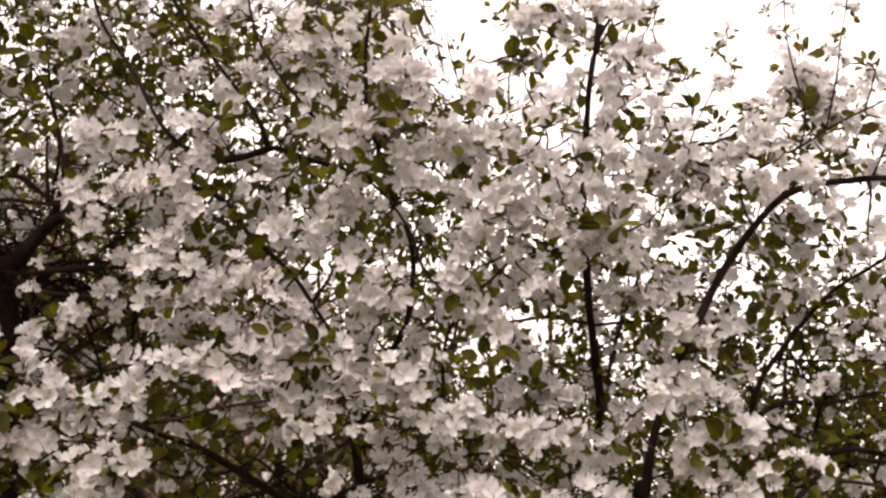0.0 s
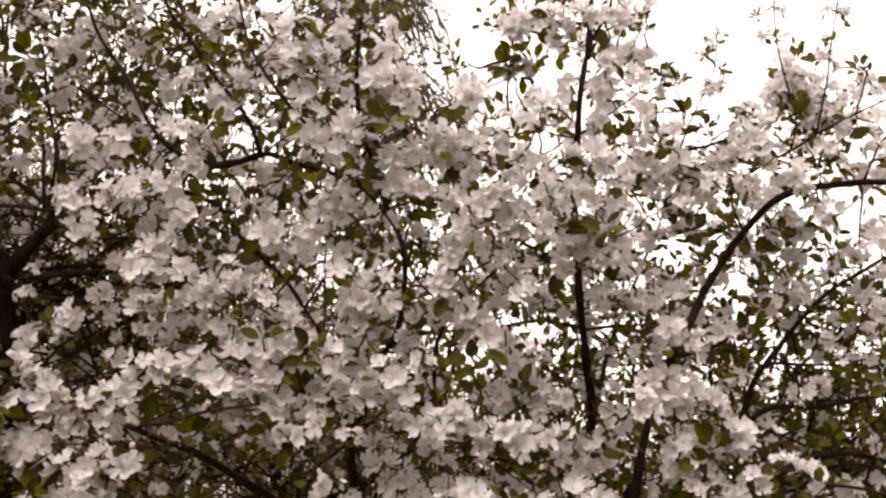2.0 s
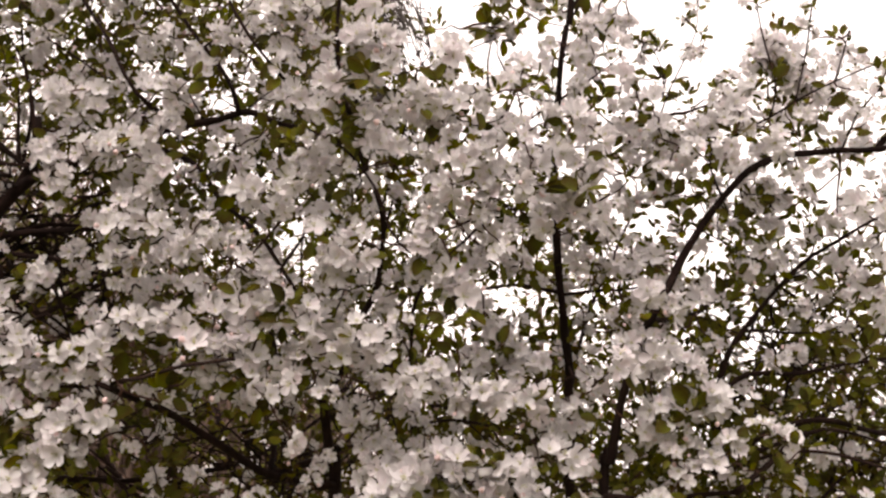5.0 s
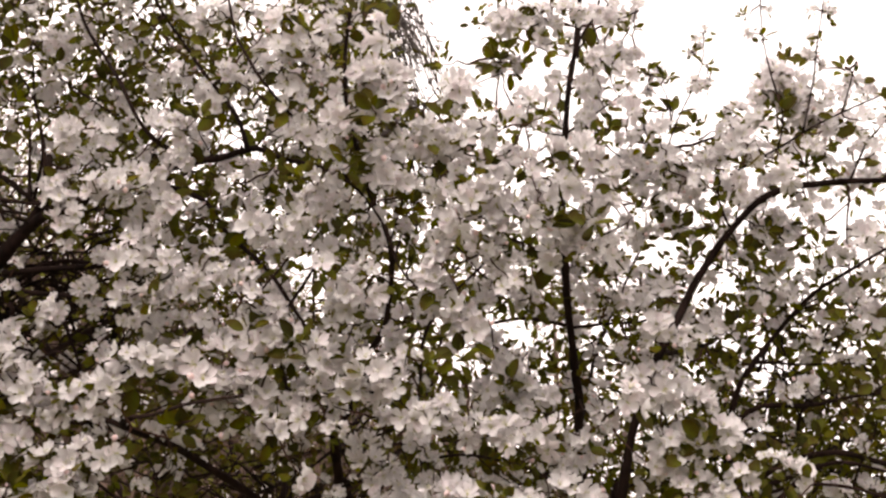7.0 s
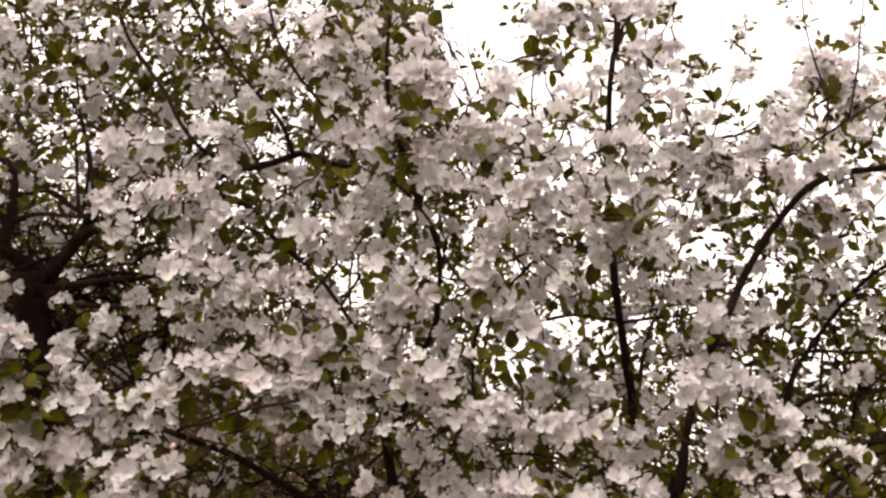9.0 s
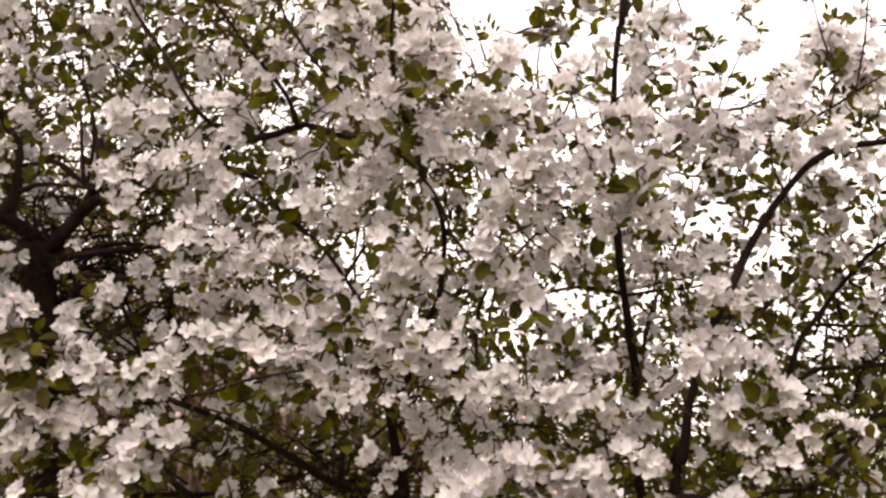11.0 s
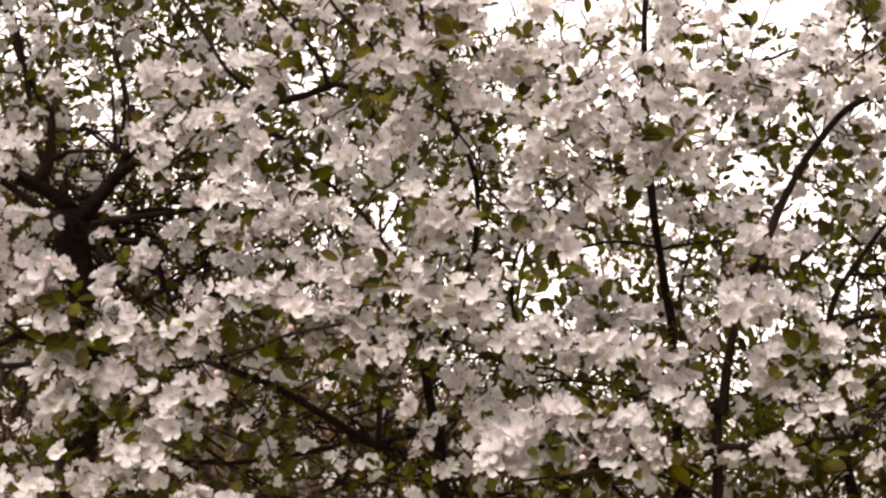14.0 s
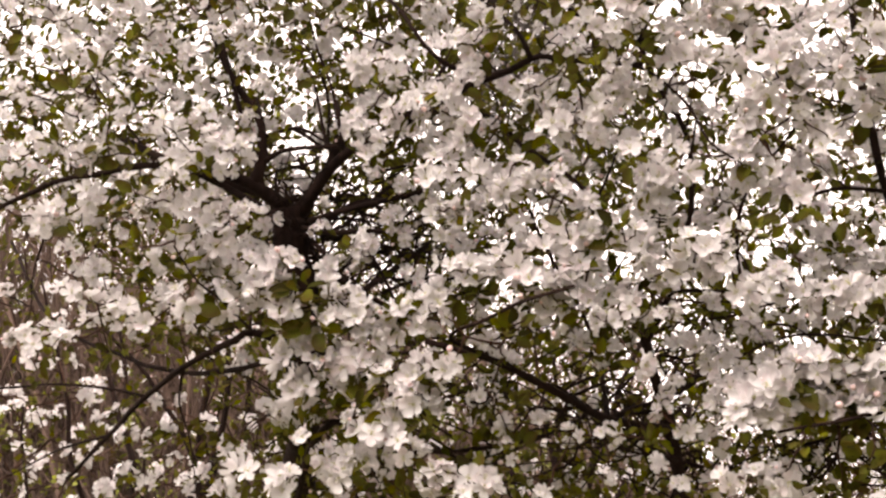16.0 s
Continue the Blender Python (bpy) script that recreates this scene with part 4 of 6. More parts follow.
bloom(old_tree, 1.10, (-0.902, 1.680, 1.965), (-1.095, 1.615, 1.946), (-0.975, 1.626, 1.886), (-0.882, 1.677, 1.924), (-0.916, 1.687, 1.883), (-1.167, 1.607, 1.879), (-0.596, 1.655, 2.156), (-0.555, 1.645, 2.175), (-0.524, 1.637, 2.186), (-0.504, 1.643, 2.216), (-0.694, 1.692, 1.616), (-0.515, 1.698, 1.573))
bloom(old_tree, 1.10, (-0.549, 1.700, 1.577), (-0.391, 1.627, 2.451), (-0.883, 1.644, 2.158), (-0.882, 1.656, 2.037), (-0.837, 1.658, 2.034), (-0.855, 1.661, 1.999), (-0.823, 1.677, 1.954), (-0.860, 1.680, 1.930), (-0.807, 1.665, 1.922), (-0.798, 1.689, 1.881))
bloom(old_tree, 1.20, (-0.603, 1.629, 2.260), (-0.544, 1.649, 2.242), (-0.475, 1.656, 2.094), (-0.433, 1.639, 2.292), (-0.409, 1.670, 2.017), (-0.669, 1.680, 1.904), (-0.644, 1.676, 1.889), (-0.670, 1.669, 1.853), (-0.628, 1.673, 1.861), (-0.624, 1.690, 1.838), (-0.576, 1.676, 1.852), (-0.546, 1.691, 1.862))
bloom(old_tree, 1.20, (-0.538, 1.685, 1.835), (-0.471, 1.686, 1.891), (-0.763, 1.679, 1.813), (-0.652, 1.677, 1.797), (-0.594, 1.693, 1.754), (-0.567, 1.682, 1.740), (-0.520, 1.680, 1.764), (-0.550, 1.685, 1.723), (-0.578, 1.691, 1.644), (-0.398, 1.675, 1.918), (-0.380, 1.675, 1.899), (-0.362, 1.675, 1.850))
bloom(old_tree, 1.20, (-1.140, 1.577, 2.184), (-1.073, 1.582, 2.175), (-0.920, 1.660, 2.171), (-0.958, 1.610, 2.068), (-0.915, 1.602, 2.059), (-0.889, 1.654, 2.073), (-0.847, 1.671, 2.063), (-0.872, 1.658, 2.003), (-1.051, 1.624, 1.923), (-0.992, 1.603, 1.910), (-0.915, 1.621, 1.895), (-0.841, 1.701, 1.632))
bloom(old_tree, 1.20, (-0.776, 1.695, 1.612), (-0.456, 1.713, 1.593), (-0.490, 1.712, 1.588), (-0.530, 1.702, 1.608), (-0.374, 1.629, 2.468), (-0.889, 1.676, 1.978))
bloom(old_tree, 1.30, (-0.766, 1.679, 1.947), (-0.769, 1.679, 1.929), (-0.765, 1.669, 1.882), (-0.757, 1.696, 1.763), (-0.661, 1.695, 1.769), (-0.603, 1.693, 1.691), (-0.628, 1.694, 1.674), (-0.621, 1.703, 1.645), (-0.362, 1.673, 1.872))
bloom(slender_tree, 0.70, (0.259, 1.703, 2.410), (0.195, 1.747, 2.050), (0.247, 1.765, 1.977), (0.144, 1.767, 1.933), (0.001, 1.791, 1.739), (0.251, 1.778, 1.876))
bloom(slender_tree, 0.80, (0.116, 1.682, 2.410), (0.021, 1.625, 2.309), (0.044, 1.694, 2.245), (0.191, 1.702, 2.371), (0.217, 1.700, 2.348), (0.237, 1.723, 2.328), (0.238, 1.739, 2.027), (0.321, 1.794, 2.273), (0.276, 1.732, 2.062), (0.072, 1.772, 1.936), (0.207, 1.759, 1.929), (0.169, 1.786, 1.699))
bloom(slender_tree, 0.80, (0.230, 1.777, 1.831), (0.245, 1.765, 1.819), (0.121, 1.763, 2.018), (0.222, 1.698, 1.639), (0.300, 1.771, 1.939), (0.322, 1.836, 1.713), (0.256, 1.800, 1.645), (0.280, 1.797, 1.627), (0.192, 1.682, 2.475), (0.321, 1.792, 2.538), (0.252, 1.685, 2.419), (0.091, 1.693, 2.402))
bloom(slender_tree, 0.80, (0.133, 1.688, 2.410), (0.147, 1.668, 2.462), (0.140, 1.681, 2.501), (0.206, 1.678, 2.504), (0.244, 1.683, 2.481), (0.312, 1.791, 2.565), (0.264, 1.688, 2.473), (0.110, 1.686, 2.414), (0.063, 1.694, 2.407), (0.190, 1.697, 2.383))
bloom(slender_tree, 0.90, (0.236, 1.690, 2.374), (0.085, 1.756, 2.046), (0.146, 1.738, 2.020), (0.064, 1.740, 2.013), (0.108, 1.685, 2.245), (0.293, 1.751, 2.126), (0.285, 1.748, 2.028), (0.089, 1.773, 1.908), (0.133, 1.768, 1.887), (-0.017, 1.787, 1.766), (0.216, 1.769, 1.775), (0.242, 1.770, 1.766))
bloom(slender_tree, 0.90, (0.239, 1.785, 1.697), (0.326, 1.820, 2.028), (0.101, 1.682, 2.464), (0.125, 1.676, 2.487), (0.158, 1.677, 2.483), (0.218, 1.661, 2.485), (0.248, 1.671, 2.490), (0.278, 1.681, 2.490), (0.329, 1.796, 2.473), (0.289, 1.743, 2.436), (0.297, 1.721, 2.241), (0.091, 1.663, 2.481))
bloom(slender_tree, 0.90, (0.110, 1.675, 2.471), (0.167, 1.682, 2.443), (0.176, 1.666, 2.493), (0.264, 1.682, 2.501), (0.273, 1.700, 2.432), (0.309, 1.794, 2.488), (0.232, 1.690, 2.375))
bloom(slender_tree, 1.00, (0.089, 1.705, 2.413), (0.135, 1.639, 2.317), (0.040, 1.591, 2.245), (0.067, 1.599, 2.257), (0.014, 1.620, 2.215), (-0.006, 1.618, 2.163), (0.222, 1.651, 2.103), (0.136, 1.615, 2.214), (0.265, 1.629, 2.149), (0.010, 1.696, 1.814), (0.116, 1.770, 1.906), (0.069, 1.773, 1.871))
bloom(slender_tree, 1.00, (0.086, 1.774, 1.861), (0.131, 1.770, 1.859), (0.168, 1.768, 1.867), (0.184, 1.761, 1.856), (0.093, 1.682, 1.775), (0.152, 1.767, 1.759), (0.200, 1.790, 1.761), (0.132, 1.688, 1.707), (0.276, 1.763, 2.004), (0.267, 1.782, 1.830), (0.328, 1.759, 1.754))
bloom(slender_tree, 1.10, (0.017, 1.585, 2.324), (0.045, 1.629, 2.335), (0.103, 1.596, 2.273), (0.006, 1.600, 2.250), (0.067, 1.624, 2.126), (0.128, 1.628, 2.196), (0.217, 1.618, 2.231), (0.244, 1.638, 2.135), (0.194, 1.648, 2.084), (0.097, 1.662, 2.055), (0.053, 1.665, 2.048), (0.103, 1.648, 2.023))
bloom(slender_tree, 1.10, (0.237, 1.651, 2.075), (0.257, 1.614, 2.191), (0.255, 1.652, 2.083), (0.001, 1.672, 1.827), (-0.002, 1.676, 1.988), (0.050, 1.672, 1.968), (0.052, 1.694, 1.795), (0.078, 1.684, 1.802), (0.128, 1.678, 1.791), (0.155, 1.696, 1.784), (0.185, 1.702, 1.716), (0.210, 1.702, 1.707))
bloom(slender_tree, 1.20, (-0.013, 1.620, 2.221), (0.046, 1.619, 2.153), (0.073, 1.618, 2.161), (0.019, 1.624, 2.118), (0.152, 1.629, 2.153), (0.173, 1.622, 2.225), (0.233, 1.615, 2.215), (0.090, 1.649, 2.106), (0.167, 1.654, 2.073), (0.001, 1.651, 2.091), (-0.018, 1.652, 2.055), (-0.010, 1.664, 2.022))
bloom(slender_tree, 1.20, (0.070, 1.642, 2.068), (0.032, 1.676, 1.951), (0.102, 1.675, 1.799), (0.317, 1.739, 1.885))
bloom(slender_tree, 1.30, (0.100, 1.638, 2.149), (0.183, 1.618, 2.176), (0.223, 1.634, 2.153), (0.141, 1.632, 2.117), (0.177, 1.644, 2.102), (0.024, 1.672, 1.977), (0.292, 1.669, 1.845), (-0.012, 1.692, 1.700), (0.015, 1.704, 1.709), (0.040, 1.701, 1.700), (0.069, 1.705, 1.674), (0.097, 1.692, 1.677))
bloom(slender_tree, 1.30, (0.122, 1.696, 1.664), (0.147, 1.703, 1.647), (0.162, 1.691, 1.632), (-0.004, 1.711, 1.655), (0.030, 1.706, 1.654), (0.080, 1.709, 1.645), (0.112, 1.697, 1.635), (0.046, 1.709, 1.629))
bloom(slender_tree, 1.40, (-0.002, 1.689, 1.683), (0.028, 1.684, 1.695), (0.054, 1.706, 1.688), (0.083, 1.709, 1.662), (0.107, 1.693, 1.663), (0.137, 1.706, 1.652), (0.156, 1.699, 1.635), (0.015, 1.701, 1.672), (0.040, 1.707, 1.667), (0.068, 1.697, 1.641))
bloom(spreading_tree, 0.60, (0.728, 1.816, 1.907), (0.650, 1.840, 1.789), (0.696, 1.836, 1.797), (0.664, 1.844, 1.725))
bloom(spreading_tree, 0.70, (0.655, 1.816, 1.926), (0.696, 1.825, 1.927), (0.727, 1.830, 1.843), (0.710, 1.844, 1.725))
bloom(spreading_tree, 0.80, (0.374, 1.747, 1.716), (0.337, 1.767, 1.645), (0.516, 1.835, 1.919), (0.527, 1.828, 1.946), (0.561, 1.804, 1.987), (0.594, 1.851, 1.668), (0.463, 1.830, 1.909), (0.697, 1.812, 1.983), (0.641, 1.819, 1.965))
bloom(spreading_tree, 0.90, (0.482, 1.820, 1.984), (0.524, 1.836, 1.814), (0.629, 1.818, 1.970), (0.577, 1.836, 1.879))
bloom(spreading_tree, 1.00, (0.451, 1.813, 1.973), (0.335, 1.739, 1.894), (0.419, 1.735, 1.850), (0.464, 1.752, 1.741), (0.351, 1.750, 1.648), (0.384, 1.754, 1.618), (0.511, 1.752, 1.615))
bloom(spreading_tree, 1.10, (0.330, 1.731, 1.956), (0.347, 1.718, 1.971), (0.385, 1.740, 1.948), (0.380, 1.745, 1.885), (0.380, 1.759, 1.752), (0.442, 1.752, 1.776), (0.561, 1.756, 1.739), (0.400, 1.758, 1.691), (0.550, 1.766, 1.619))
bloom(spreading_tree, 1.20, (0.375, 1.732, 1.955), (0.349, 1.733, 1.865), (0.395, 1.743, 1.857), (0.374, 1.748, 1.804), (0.379, 1.743, 1.777), (0.346, 1.756, 1.771), (0.437, 1.754, 1.804), (0.461, 1.750, 1.793), (0.484, 1.764, 1.729), (0.410, 1.753, 1.716), (0.436, 1.755, 1.707))
bloom(spreading_tree, 1.30, (0.526, 1.745, 1.765), (0.550, 1.739, 1.763))
bloom(young_tree, 0.60, (-0.285, 1.798, 1.575))
bloom(young_tree, 0.70, (-0.227, 1.713, 2.119), (-0.061, 1.734, 2.131), (-0.155, 1.688, 1.799), (-0.162, 1.778, 1.714), (-0.339, 1.795, 1.662), (-0.198, 1.780, 1.671), (-0.097, 1.785, 1.794), (-0.313, 1.702, 2.512), (-0.317, 1.711, 2.447))
bloom(young_tree, 0.80, (-0.323, 1.714, 2.385), (-0.252, 1.572, 2.356), (-0.202, 1.657, 2.373), (-0.198, 1.610, 2.233), (-0.252, 1.692, 2.250), (-0.189, 1.608, 2.180), (-0.143, 1.640, 2.148), (-0.190, 1.713, 2.147), (-0.283, 1.715, 2.210), (-0.310, 1.740, 2.221), (-0.295, 1.741, 2.072), (-0.321, 1.680, 1.962))
bloom(young_tree, 0.80, (-0.153, 1.673, 1.866), (-0.266, 1.784, 1.762), (-0.172, 1.694, 1.809), (-0.325, 1.762, 2.002), (-0.087, 1.767, 1.828), (-0.181, 1.792, 1.694), (-0.164, 1.781, 1.638), (-0.205, 1.807, 1.593), (-0.185, 1.791, 1.556), (-0.252, 1.583, 2.369), (-0.341, 1.692, 2.506))
bloom(young_tree, 0.90, (-0.322, 1.715, 2.323), (-0.140, 1.678, 2.290), (-0.306, 1.778, 1.799), (-0.279, 1.783, 1.726), (-0.116, 1.772, 1.730), (-0.270, 1.785, 1.638), (-0.027, 1.778, 1.729), (-0.063, 1.782, 1.712), (-0.090, 1.774, 1.695), (-0.190, 1.640, 2.458), (-0.207, 1.654, 2.373))
bloom(young_tree, 1.00, (-0.345, 1.622, 2.351), (-0.208, 1.583, 2.355), (-0.148, 1.591, 2.266), (-0.216, 1.609, 2.252), (-0.205, 1.631, 2.156), (-0.208, 1.622, 2.120), (-0.345, 1.645, 2.176), (-0.320, 1.660, 2.161), (-0.337, 1.655, 2.131), (-0.237, 1.643, 2.077), (-0.181, 1.719, 2.101), (-0.113, 1.631, 2.106))
bloom(young_tree, 1.00, (-0.094, 1.624, 2.131), (-0.291, 1.654, 2.009), (-0.072, 1.583, 2.302), (-0.258, 1.678, 1.987), (-0.224, 1.772, 1.805), (-0.232, 1.766, 1.768), (-0.176, 1.761, 1.969), (-0.147, 1.747, 1.993), (-0.125, 1.775, 1.758), (-0.118, 1.781, 1.669), (-0.134, 1.666, 1.999), (-0.170, 1.677, 1.993))
bloom(young_tree, 1.00, (-0.056, 1.750, 1.991), (-0.075, 1.759, 1.965), (-0.034, 1.780, 1.792), (-0.089, 1.778, 1.739), (-0.252, 1.561, 2.427), (-0.225, 1.560, 2.426), (-0.201, 1.559, 2.377), (-0.088, 1.670, 2.381), (-0.344, 1.623, 2.364))
bloom(young_tree, 1.10, (-0.235, 1.584, 2.299), (-0.142, 1.581, 2.342), (-0.121, 1.595, 2.324), (-0.097, 1.568, 2.344), (-0.169, 1.584, 2.277), (-0.171, 1.601, 2.228), (-0.099, 1.590, 2.268), (-0.174, 1.637, 2.153), (-0.102, 1.630, 2.190), (-0.289, 1.638, 2.101), (-0.262, 1.632, 2.093), (-0.345, 1.657, 2.039))
bloom(young_tree, 1.10, (-0.308, 1.650, 2.027), (-0.193, 1.645, 2.058), (-0.151, 1.668, 2.036), (-0.123, 1.651, 2.049), (-0.172, 1.650, 2.013), (-0.124, 1.653, 2.004), (-0.071, 1.580, 2.339), (-0.030, 1.595, 2.253), (-0.048, 1.602, 2.224), (-0.075, 1.606, 2.189), (-0.054, 1.614, 2.177), (-0.028, 1.675, 1.998))
bloom(young_tree, 1.10, (-0.284, 1.674, 1.978), (-0.284, 1.679, 1.907), (-0.240, 1.676, 1.950), (-0.338, 1.681, 1.918), (-0.275, 1.678, 1.809), (-0.249, 1.682, 1.792), (-0.224, 1.692, 1.828), (-0.200, 1.671, 1.912), (-0.180, 1.687, 1.861), (-0.215, 1.684, 1.732), (-0.118, 1.665, 1.890), (-0.128, 1.691, 1.860))
bloom(young_tree, 1.10, (-0.102, 1.691, 1.860), (-0.057, 1.666, 1.907), (-0.071, 1.668, 1.855), (-0.042, 1.679, 1.812), (-0.025, 1.674, 1.820), (-0.122, 1.711, 1.550), (-0.081, 1.719, 1.555), (-0.044, 1.710, 1.542), (-0.030, 1.724, 1.526), (-0.241, 1.562, 2.388), (-0.101, 1.558, 2.425), (-0.128, 1.585, 2.341))
bloom(young_tree, 1.10, (-0.110, 1.594, 2.335))
bloom(young_tree, 1.20, (-0.101, 1.616, 2.222), (-0.036, 1.661, 2.031), (-0.291, 1.663, 1.930), (-0.267, 1.675, 1.941), (-0.232, 1.677, 1.914), (-0.337, 1.689, 1.813), (-0.216, 1.691, 1.863), (-0.188, 1.673, 1.894), (-0.083, 1.667, 1.881), (-0.092, 1.560, 2.397))
bloom(young_tree, 1.30, (-0.249, 1.586, 2.329), (-0.338, 1.687, 1.883), (-0.327, 1.677, 1.854), (-0.293, 1.681, 1.863), (-0.281, 1.690, 1.847), (-0.089, 1.689, 1.643), (-0.064, 1.698, 1.660), (-0.038, 1.689, 1.675), (-0.047, 1.699, 1.643), (-0.022, 1.707, 1.630))
bloom(young_tree, 1.40, (-0.050, 1.705, 1.648), (-0.024, 1.697, 1.664))
bloom(leaning_tree, 0.50, (0.500, 1.673, 2.494), (0.533, 1.667, 2.451), (0.639, 1.669, 2.473), (0.411, 1.659, 2.411), (0.433, 1.660, 2.386), (0.616, 1.665, 2.435), leafy=True)
bloom(leaning_tree, 0.75, (0.347, 1.785, 2.433), (0.359, 1.799, 2.369), (0.392, 1.788, 2.331), (0.430, 1.780, 2.332), (0.346, 1.765, 2.296), (0.380, 1.787, 2.417), (0.406, 1.793, 2.365), (0.501, 1.753, 2.255), (0.636, 1.791, 2.335), (0.543, 1.769, 2.255), (0.457, 1.760, 2.218), (0.470, 1.764, 2.194), leafy=True)
bloom(leaning_tree, 0.75, (0.452, 1.768, 2.151), (0.403, 1.779, 2.142), (0.404, 1.767, 2.088), (0.546, 1.759, 2.140), (0.512, 1.779, 2.109), (0.618, 1.766, 2.251), (0.553, 1.777, 2.067), (0.508, 1.785, 2.061), (0.596, 1.765, 2.111), (0.631, 1.769, 2.121), (0.505, 1.792, 2.015), (0.337, 1.793, 2.438), leafy=True)
bloom(leaning_tree, 0.75, (0.392, 1.775, 2.419), (0.631, 1.768, 2.448), (0.711, 1.773, 2.445), leafy=True)
bloom(leaning_tree, 0.80, (0.433, 1.863, 2.266), leafy=True)
bloom(leaning_tree, 0.88, (0.557, 1.694, 2.333), leafy=True)
bloom(old_tree, 0.75, (-0.714, 1.691, 2.430), (-0.600, 1.674, 2.386), (-0.528, 1.690, 2.360), (-0.725, 1.684, 2.339), (-0.685, 1.690, 2.284), (-0.806, 1.710, 2.271), (-0.525, 1.696, 2.266), (-0.580, 1.693, 2.256), (-0.532, 1.685, 2.389), (-0.771, 1.711, 2.195), (-0.803, 1.704, 2.154), (-0.605, 1.719, 2.133), leafy=True)
bloom(old_tree, 0.75, (-0.555, 1.692, 2.225), (-0.767, 1.678, 2.363), (-0.373, 1.694, 2.185), (-0.383, 1.709, 2.128), (-0.366, 1.720, 2.111), (-0.493, 1.745, 1.866), (-0.750, 1.752, 1.833), (-0.610, 1.749, 1.820), (-0.725, 1.747, 1.777), (-0.766, 1.759, 1.717), (-0.717, 1.758, 1.743), (-0.789, 1.765, 1.701), leafy=True)
bloom(old_tree, 0.75, (-0.457, 1.742, 1.888), (-0.660, 1.731, 1.984), (-0.464, 1.726, 1.926), (-0.449, 1.744, 1.897), (-0.438, 1.756, 1.767), (-0.375, 1.754, 1.774), (-0.409, 1.756, 1.709), (-0.418, 1.766, 1.640), (-0.992, 1.640, 2.259), (-0.994, 1.644, 2.177), (-0.996, 1.671, 1.918), (-1.203, 1.650, 2.162), leafy=True)
bloom(old_tree, 0.75, (-1.107, 1.669, 2.051), (-1.047, 1.675, 1.850), (-0.879, 1.689, 1.795), (-1.188, 1.679, 1.831), (-0.923, 1.625, 2.411), (-1.009, 1.630, 2.386), (-1.209, 1.625, 2.432), (-0.614, 1.756, 1.588), (-0.564, 1.676, 2.477), (-0.467, 1.668, 2.472), (-0.452, 1.676, 2.498), (-0.423, 1.687, 2.467), leafy=True)
bloom(old_tree, 0.75, (-0.500, 1.673, 2.393), (-0.717, 1.687, 2.353), (-0.489, 1.681, 2.469), (-0.643, 1.676, 2.404), leafy=True)
bloom(old_tree, 0.80, (-0.594, 1.795, 2.435), (-0.766, 1.812, 2.128), (-0.466, 1.810, 2.269), (-0.434, 1.825, 2.097), (-0.594, 1.847, 1.839), (-0.419, 1.840, 1.984), (-0.603, 1.786, 2.435), (-0.619, 1.799, 2.463), leafy=True)
bloom(old_tree, 0.85, (-1.531, 2.263, 1.907), (-1.405, 2.281, 1.821), (-1.249, 2.285, 1.804), (-1.153, 2.269, 1.767), (-1.570, 2.270, 1.764), (-1.470, 2.273, 1.926), (-1.296, 2.272, 1.906), (-1.488, 2.263, 1.840), (-1.183, 2.280, 1.820), (-1.355, 2.288, 1.779), (-1.092, 2.280, 1.859), leafy=True)
bloom(old_tree, 0.88, (-0.476, 1.599, 2.237), (-0.383, 1.620, 2.277), (-0.704, 1.656, 1.843), (-0.746, 1.652, 1.847), (-0.722, 1.648, 1.905), (-0.576, 1.662, 1.845), (-0.636, 1.670, 1.723), (-0.554, 1.678, 1.680), (-0.393, 1.666, 1.802), (-1.062, 1.540, 2.266), (-1.015, 1.544, 2.295), (-1.003, 1.562, 2.225), leafy=True)
bloom(old_tree, 0.88, (-1.094, 1.566, 2.182), (-0.877, 1.626, 2.110), (-0.954, 1.562, 2.070), (-0.971, 1.579, 1.993), (-0.901, 1.569, 2.003), (-0.900, 1.631, 1.942), (-0.362, 1.590, 2.392), leafy=True)
bloom(slender_tree, 0.75, (-0.008, 1.625, 2.370), (0.008, 1.637, 2.301), (0.025, 1.669, 2.250), (0.070, 1.674, 2.231), (0.033, 1.682, 2.211), (0.200, 1.696, 2.158), (0.225, 1.679, 2.228), (0.076, 1.701, 2.135), (0.129, 1.708, 2.092), (0.207, 1.685, 2.362), (0.228, 1.704, 2.092), (0.269, 1.649, 2.282), leafy=True)
bloom(slender_tree, 0.75, (0.278, 1.686, 2.195), (0.326, 1.762, 2.173), (0.007, 1.737, 1.957), (0.105, 1.738, 1.748), (0.040, 1.731, 1.873), (0.187, 1.733, 1.806), (0.142, 1.748, 1.766), (0.181, 1.754, 1.674), (0.211, 1.737, 1.897), (0.103, 1.739, 1.882), (0.153, 1.731, 1.989), (0.316, 1.823, 1.672), leafy=True)
bloom(slender_tree, 0.75, (0.298, 1.735, 1.991), (0.046, 1.774, 1.522), (0.100, 1.668, 2.431), (0.127, 1.657, 2.415), (0.085, 1.669, 2.406), (0.326, 1.766, 2.508), (0.297, 1.734, 2.427), (0.202, 1.681, 2.365), (0.192, 1.653, 2.429), leafy=True)
bloom(slender_tree, 0.80, (-0.011, 1.781, 2.232), (0.228, 1.765, 2.238), (0.025, 1.810, 2.134), (0.184, 1.840, 1.842), leafy=True)
